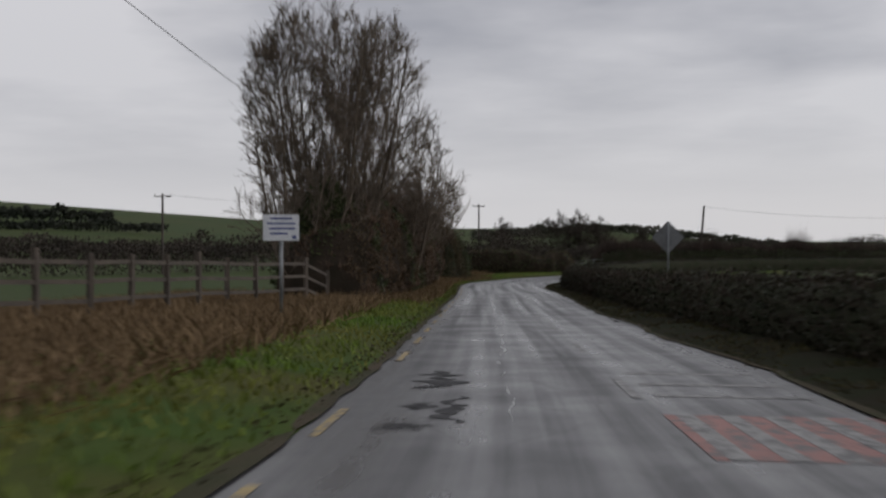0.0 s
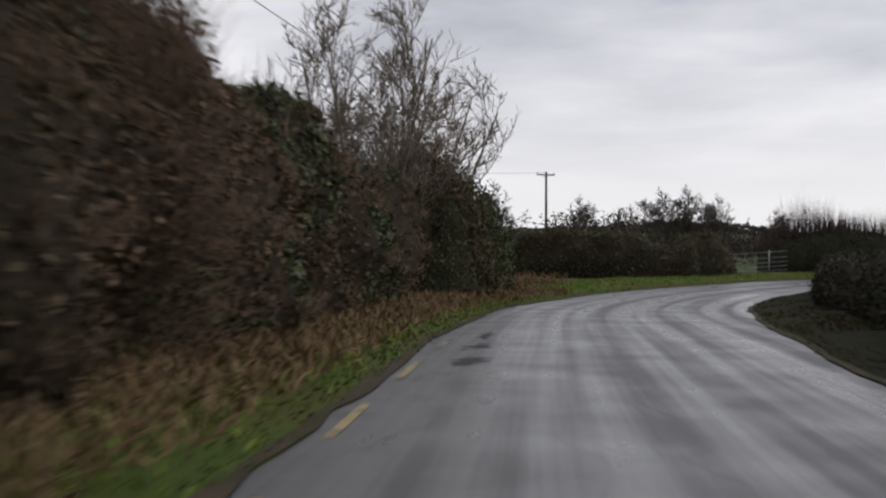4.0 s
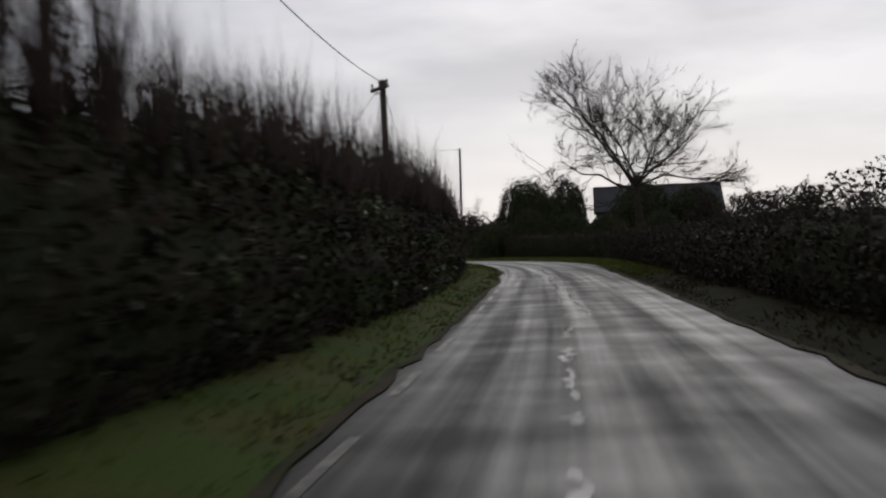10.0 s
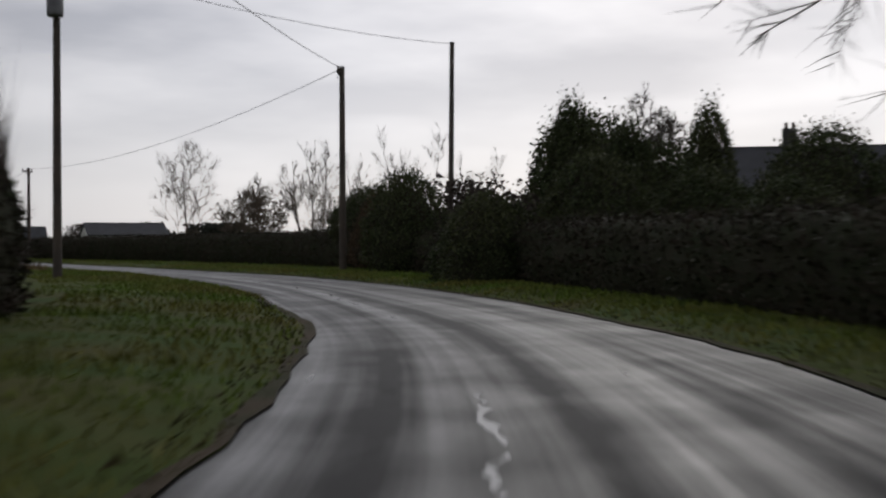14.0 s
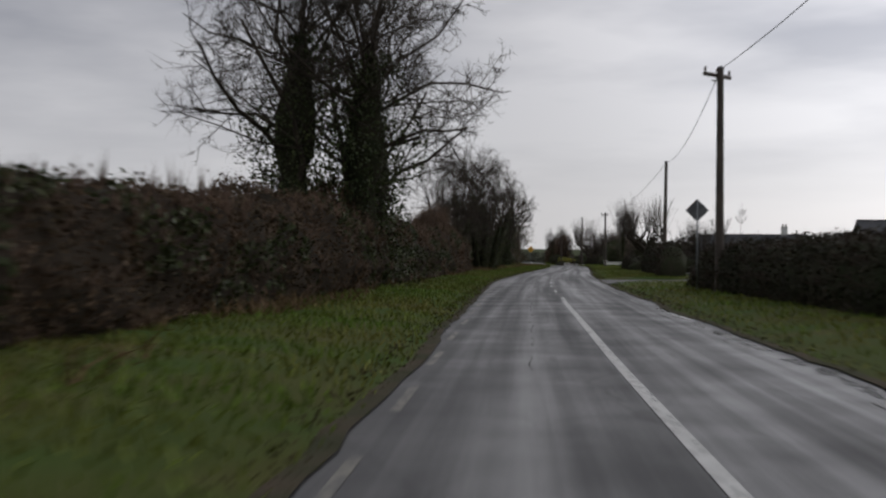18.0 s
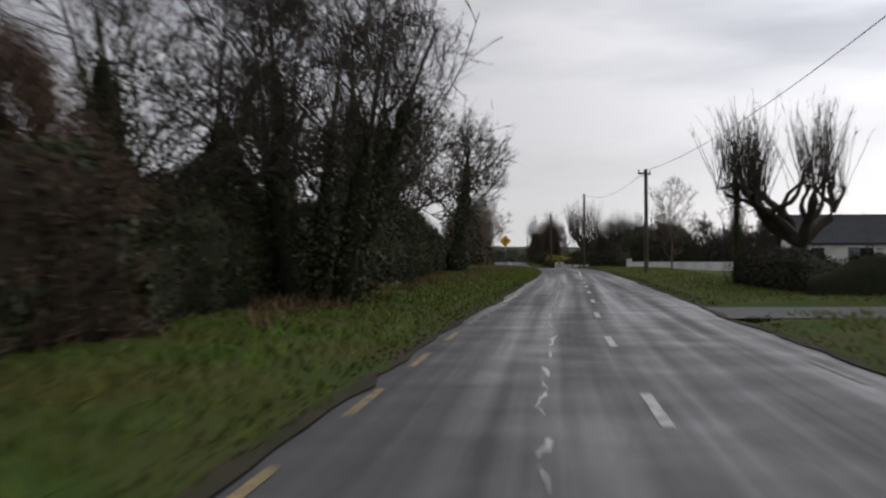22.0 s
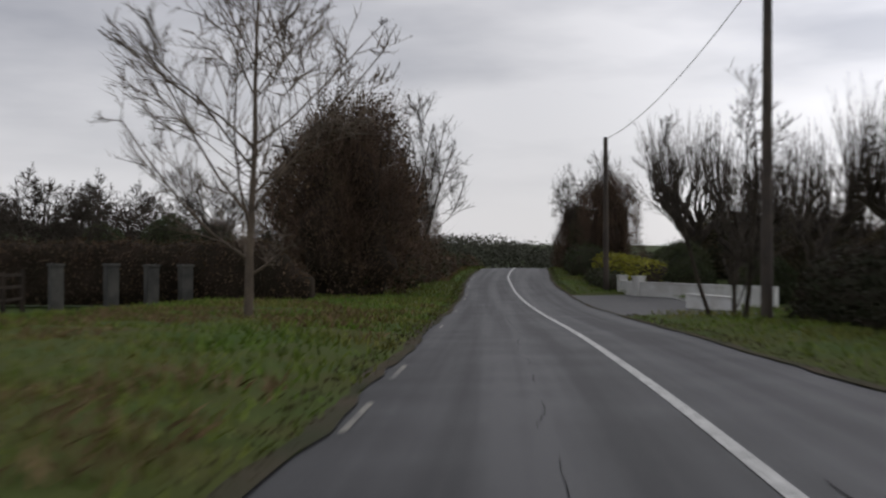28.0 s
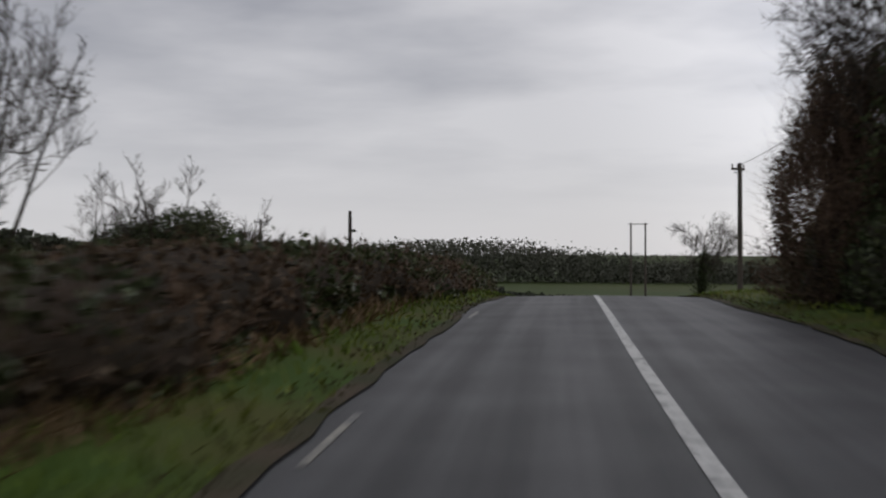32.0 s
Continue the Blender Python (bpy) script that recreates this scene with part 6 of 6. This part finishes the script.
# ---- grass on the verges ----
def tufts(name, label, s0, s1, inner, outer, count, height, mat, seed, spread=0.35, clump=0.0):
    """Blades of grass over a stretch of verge; inner and outer are distances from the road's edge, outer < 0 on the near side."""
    gen = np.random.default_rng(seed)
    s = gen.uniform(s0, s1, count)
    d = gen.uniform(0, 1, count) ** 0.8
    edge = left_edge(s) if outer < 0 else right_edge(s)
    off = edge + inner + (outer - inner) * d
    if clump:
        keep = np.array([noise.noise((a * 0.45, b * 0.7, seed)) + 0.5 * noise.noise((a * 0.1, b * 0.2, seed + 2)) > clump for a, b in zip(s, off)])
        s, off = s[keep], off[keep]
    if outer > 0:
        paved = np.zeros(len(s), bool)
        for d0, d1, reach in DRIVES:
            paved |= (s > d0 - 0.3) & (s < d1 + 0.3) & (off < reach)
        s, off = s[~paved], off[~paved]
    n = len(s)
    away = np.abs(off - (left_edge(s) if outer < 0 else right_edge(s)))
    foot = at(s, off, np.interp(away, [0, 0.4, 1.2, 9], [0.005, 0.06, 0.13, 0.18]))
    way = gen.normal(0, spread, (n, 3)) + [0, 0, 1]
    way /= np.linalg.norm(way, axis=1, keepdims=True)
    ln = height * gen.uniform(0.4, 1.2, (n, 1)) * np.interp(away, [0, 0.6, 2], [0.35, 0.8, 1.0])[:, None]
    side = np.cross(way, gen.normal(size=(n, 3)))
    side /= np.linalg.norm(side, axis=1, keepdims=True) + 1e-9
    w = 0.014 + 0.016 * height
    droop = np.stack([way[:, 0], way[:, 1], way[:, 2] * 0], 1) * ln * 0.5
    verts = np.stack([foot - side * w, foot + side * w, foot + way * ln * 0.6 + side * w * 0.7, foot + way * ln * 0.6 - side * w * 0.7, foot + way * ln + droop], 1)
    b = np.arange(n)[:, None] * 5
    ob = part(name, mesh_of(name, verts.reshape(-1, 3), [b + [0, 1, 2, 3], b + [3, 2, 4]]), mat)
    return tagged(ob, label, "grass", kind="stuff")


tufts("verge_grass", "wet green grass of the roadside verge", -5, 250, -0.06, -4.2, 55000, 0.16, BLADE, 61)
tufts("verge_grass", "wet green grass of the roadside verge", 225, 420, -0.06, -5.0, 55000, 0.16, BLADE, 62)
tufts("verge_grass", "wet green grass of a wide verge", 385, 548, -0.06, -9.0, 64000, 0.18, BLADE, 63)
tufts("verge_grass", "thin wet grass below a trimmed hedge", 176, 262, 0.10, 2.4, 15000, 0.14, BLADE, 64)
tufts("bank_growth", "dark weeds and litter on a bare roadside bank", -10, 190, 0.12, 1.6, 20000, 0.12, LITTER, 56, 0.8, -0.1)
tufts("verge_grass", "wet green grass of the roadside verge", 225, 545, 0.08, 5.0, 42000, 0.14, BLADE, 65)
tufts("edge_litter", "mud, leaf litter and short grass along the road edge", -5, 545, 0.02, -0.45, 15000, 0.08, LITTER, 58, 0.9)
tufts("edge_litter", "mud, leaf litter and short grass along the road edge", -5, 545, -0.02, 0.45, 13000, 0.08, LITTER, 59, 0.9)
tufts("dead_grass", "dead brown grass at the foot of an overgrown hedge", 43, 100, -0.5, -3.6, 22000, 0.30, STRAW, 71, 0.5, 0.0)
tufts("dead_grass", "long dead straw coloured grass below a fence", -10, 46, -1.8, -10.0, 42000, 0.46, STRAW, 66, 0.5)
tufts("dead_grass", "dead straw coloured grass and bracken at the hedge foot", 56, 97, -1.3, -5.2, 15000, 0.40, STRAW, 67, 0.5, -0.1)
tufts("dead_grass", "pale dead grass mound at the bend", 96, 105, -3.2, -6.5, 2600, 0.55, STRAW, 57, 0.5, 0.0)
tufts("dead_grass", "tufts of dead grass in the verge", 250, 420, -2.4, -5.5, 40000, 0.38, STRAW, 68, 0.5, 0.28)
tufts("dead_grass", "tufts of dead grass in a wide verge", 400, 480, -0.5, -8.0, 40000, 0.22, STRAW, 69, 0.5, 0.16)
tufts("dead_grass", "dead bracken at the hedge foot", 505, 548, -0.9, -3.0, 9000, 0.30, STRAW, 70, 0.5, 0.0)

# ---- far hedgerows, woods and hills ----
def far_line(points, h, seed, label, per=2.0, name="far_hedgerow", mat=None, w=2.5, humps=0.55, leaf=None, profile=None):
    """A distant hedgerow or wood edge as a ragged mass of leaf clumps."""
    gen = np.random.default_rng(seed)
    p = np.array(points, float)
    seg = np.r_[0, np.cumsum(np.linalg.norm(np.diff(p, axis=0), axis=1))]
    n = int(seg[-1] * per * 34)
    t = gen.uniform(0, seg[-1], n)
    x, y = np.interp(t, seg, p[:, 0]) + gen.normal(0, w / 2.5, n), np.interp(t, seg, p[:, 1]) + gen.normal(0, w / 2.5, n)
    top = h * (0.75 + humps * np.array([noise.noise((v * (0.07 if humps < 1 else 0.022), seed, 0)) + 0.5 * noise.noise((v * 0.3, seed, 1)) for v in t]))
    if profile:
        top = top * np.interp(t, seg, profile)
    z = ground_z(x, y) + gen.uniform(0, 1, n) ** 0.7 * np.maximum(top, 0.8)
    v, f = leaves(np.stack([x, y, z], 1), leaf or 0.24 + h * 0.02, gen)
    ob = part(name, mesh_of(name, v, [f]), mat or WOODS)
    return tagged(ob, label, "hedgerow", kind="stuff")


far_line([(-60, 90), (-30, 130), (2, 168), (40, 190), (75, 205), (110, 225)], 4.6, 71, "dark hedgerow across far fields", 7.0, mat=BARE_WOODS, humps=0.75, leaf=0.15)
far_line([(30, 20), (60, 60), (70, 100), (75, 118)], 2.2, 72, "hedgerow in the far fields", 2.0)
far_line([(90, 40), (140, 100), (170, 150), (190, 200)], 4.0, 73, "dark hedgerow across far fields", 4.0, mat=BARE_WOODS, leaf=0.2)
far_line([(-80, 60), (-70, 160), (-40, 230), (30, 290), (90, 330)], 5.0, 74, "dark hedgerow with trees across far fields", 3.0, mat=BARE_WOODS, leaf=0.26)
far_line([(105, 260), (130, 320), (160, 370), (180, 420)], 3.0, 75, "hedgerow beyond the fields", 2.0)
far_line([(215, 470), (228, 466), (240, 480), (262, 505), (300, 540)], 0.9, 76, "low hedgerow past the crest", 8.0, humps=0.9, leaf=0.12)
far_line([(150, 470), (200, 478), (230, 492), (270, 530)], 2.0, 77, "hedgerow in fields past the crest", 6.0, humps=0.9, leaf=0.16)
far_line([(250, 330), (262, 380), (270, 430), (285, 480)], 6.0, 78, "far belt of bare trees", 7.0, mat=BARE_WOODS, leaf=0.18)
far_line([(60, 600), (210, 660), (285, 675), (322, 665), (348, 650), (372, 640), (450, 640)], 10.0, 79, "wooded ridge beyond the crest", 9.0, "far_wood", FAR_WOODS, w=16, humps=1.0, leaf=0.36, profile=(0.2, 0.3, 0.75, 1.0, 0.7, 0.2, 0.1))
far_line([(200, 260), (215, 300), (240, 330)], 5.0, 80, "far belt of bare trees and shrubs", 3.0)
far_line([(136, 189), (144, 180), (153, 168), (168, 150), (185, 130)], 3.6, 81, "dark shrubs behind the roadside hedge", 3.0)
far_line([(150, 430), (185, 446), (214, 462)], 7.0, 82, "bare trees and shrubs beyond a field", 12.0, mat=BARE_WOODS, humps=0.7, leaf=0.10)
far_line([(126, 143), (138, 153), (152, 163)], 5.4, 88, "dark bare trees and shrubs behind a roadside hedge", 12.0, mat=BARE_WOODS, humps=0.75, leaf=0.13)
far_line([(127, 175), (133, 182), (142, 188)], 4.4, 91, "bare twiggy shrubs behind a roadside hedge", 12.0, mat=BARE_WOODS, humps=0.75, leaf=0.12)
far_line([(226, 386), (236, 374), (246, 358)], 3.2, 83, "dark garden shrubbery", 3.0)
far_line([(-260, 330), (-190, 420), (-60, 520)], 3.4, 84, "hedgerow climbing a far hill", 0.8, leaf=0.9)
far_line([(-420, 520), (-300, 560), (-150, 640)], 6.0, 85, "hedgerow on a far hill", 0.6, leaf=1.1)
far_line([(-560, 700), (-420, 760), (-240, 860)], 10.0, 86, "trees along the top of a far hill", 0.4, leaf=1.8)
bush("dome_bush", *at(303, -7.2)[:2], "tall brown bramble bush in the hedge", 3.8, 0.8, LEAF_BROWN)
for s, o, h in ((309, -6.4, 4.4), (312, -6.6, 4.0), (318, -6.3, 3.6)):
    plant("sapling", *at(s, o)[:2], "thin bare sapling standing in the hedge", h, group="hedge saplings")
# more bare trees behind walls and hedges
for x, y, h in ((228.0, 371.0, 6.0), (229.7, 368.0, 6.5), (231.5, 364.0, 6.0), (234.0, 358.0, 6.0), (232.0, 376.0, 7.0)):
    plant("far_round", x, y, "bare garden tree behind walls and hedges", h, group="garden trees")
for s, o, h in ((334, -7.2, 3.2), (338, -7.4, 4.0), (343, -7.5, 4.4), (348, -7.8, 4.4)):
    bush("twig_thicket", *at(s, o)[:2], "tall brown thicket standing in the hedge", h, 0.9, LEAF_BROWN, name="thicket")
for x, y, h in ((229.6, 409.6, 1.7), (230.6, 404.6, 1.9), (232.0, 414.0, 2.3), (234.0, 418.0, 2.4)):
    bush("dome_bush", x, y, "dark garden shrub behind a white wall", h, 1.1)
for x, y, h in ((233.0, 409.0, 6.4), (235.5, 415.0, 7.0), (236.8, 410.5, 6.6), (239.0, 418.5, 7.2)):
    plant("sapling", x, y, "slender bare garden tree behind a white wall", h, group="garden saplings")
for x, y, h in ((238.0, 411.0, 3.4), (241.0, 419.0, 3.8), (236.0, 403.0, 3.2), (243.0, 428.0, 4.0)):
    bush("dome_bush", x, y, "dark brown shrubs at the back of a garden", h, 1.2, LEAF_OLIVE)
for x, y, h in ((240.0, 414.0, 7.0), (243.5, 423.0, 7.5), (237.0, 406.0, 6.5)):
    plant("coppice", x, y, "bare multi-stemmed garden tree", h, group="garden coppices")
for x, y, h in ((193.0, 424.0, 6.5), (198.0, 430.0, 7.0), (203.0, 432.0, 6.5), (187.0, 418.0, 6.0)):
    plant("far_round", x, y, "bare field tree beyond the fence", h, group="far field trees")
far_line([(130, 150), (136, 140), (146, 124)], 6.0, 87, "dark trees and hedge beside an old house", 5.0, humps=0.9, leaf=0.2)
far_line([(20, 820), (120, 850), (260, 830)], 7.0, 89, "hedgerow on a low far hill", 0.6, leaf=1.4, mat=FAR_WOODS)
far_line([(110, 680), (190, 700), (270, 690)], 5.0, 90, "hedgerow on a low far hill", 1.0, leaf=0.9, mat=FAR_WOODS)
for x, y, h in ((216.5, 366.0, 6.2), (220.0, 364.0, 6.4), (225.5, 361.0, 6.6)):
    plant("far_round", x, y, "bare garden tree behind walls and hedges", h, group="garden trees")
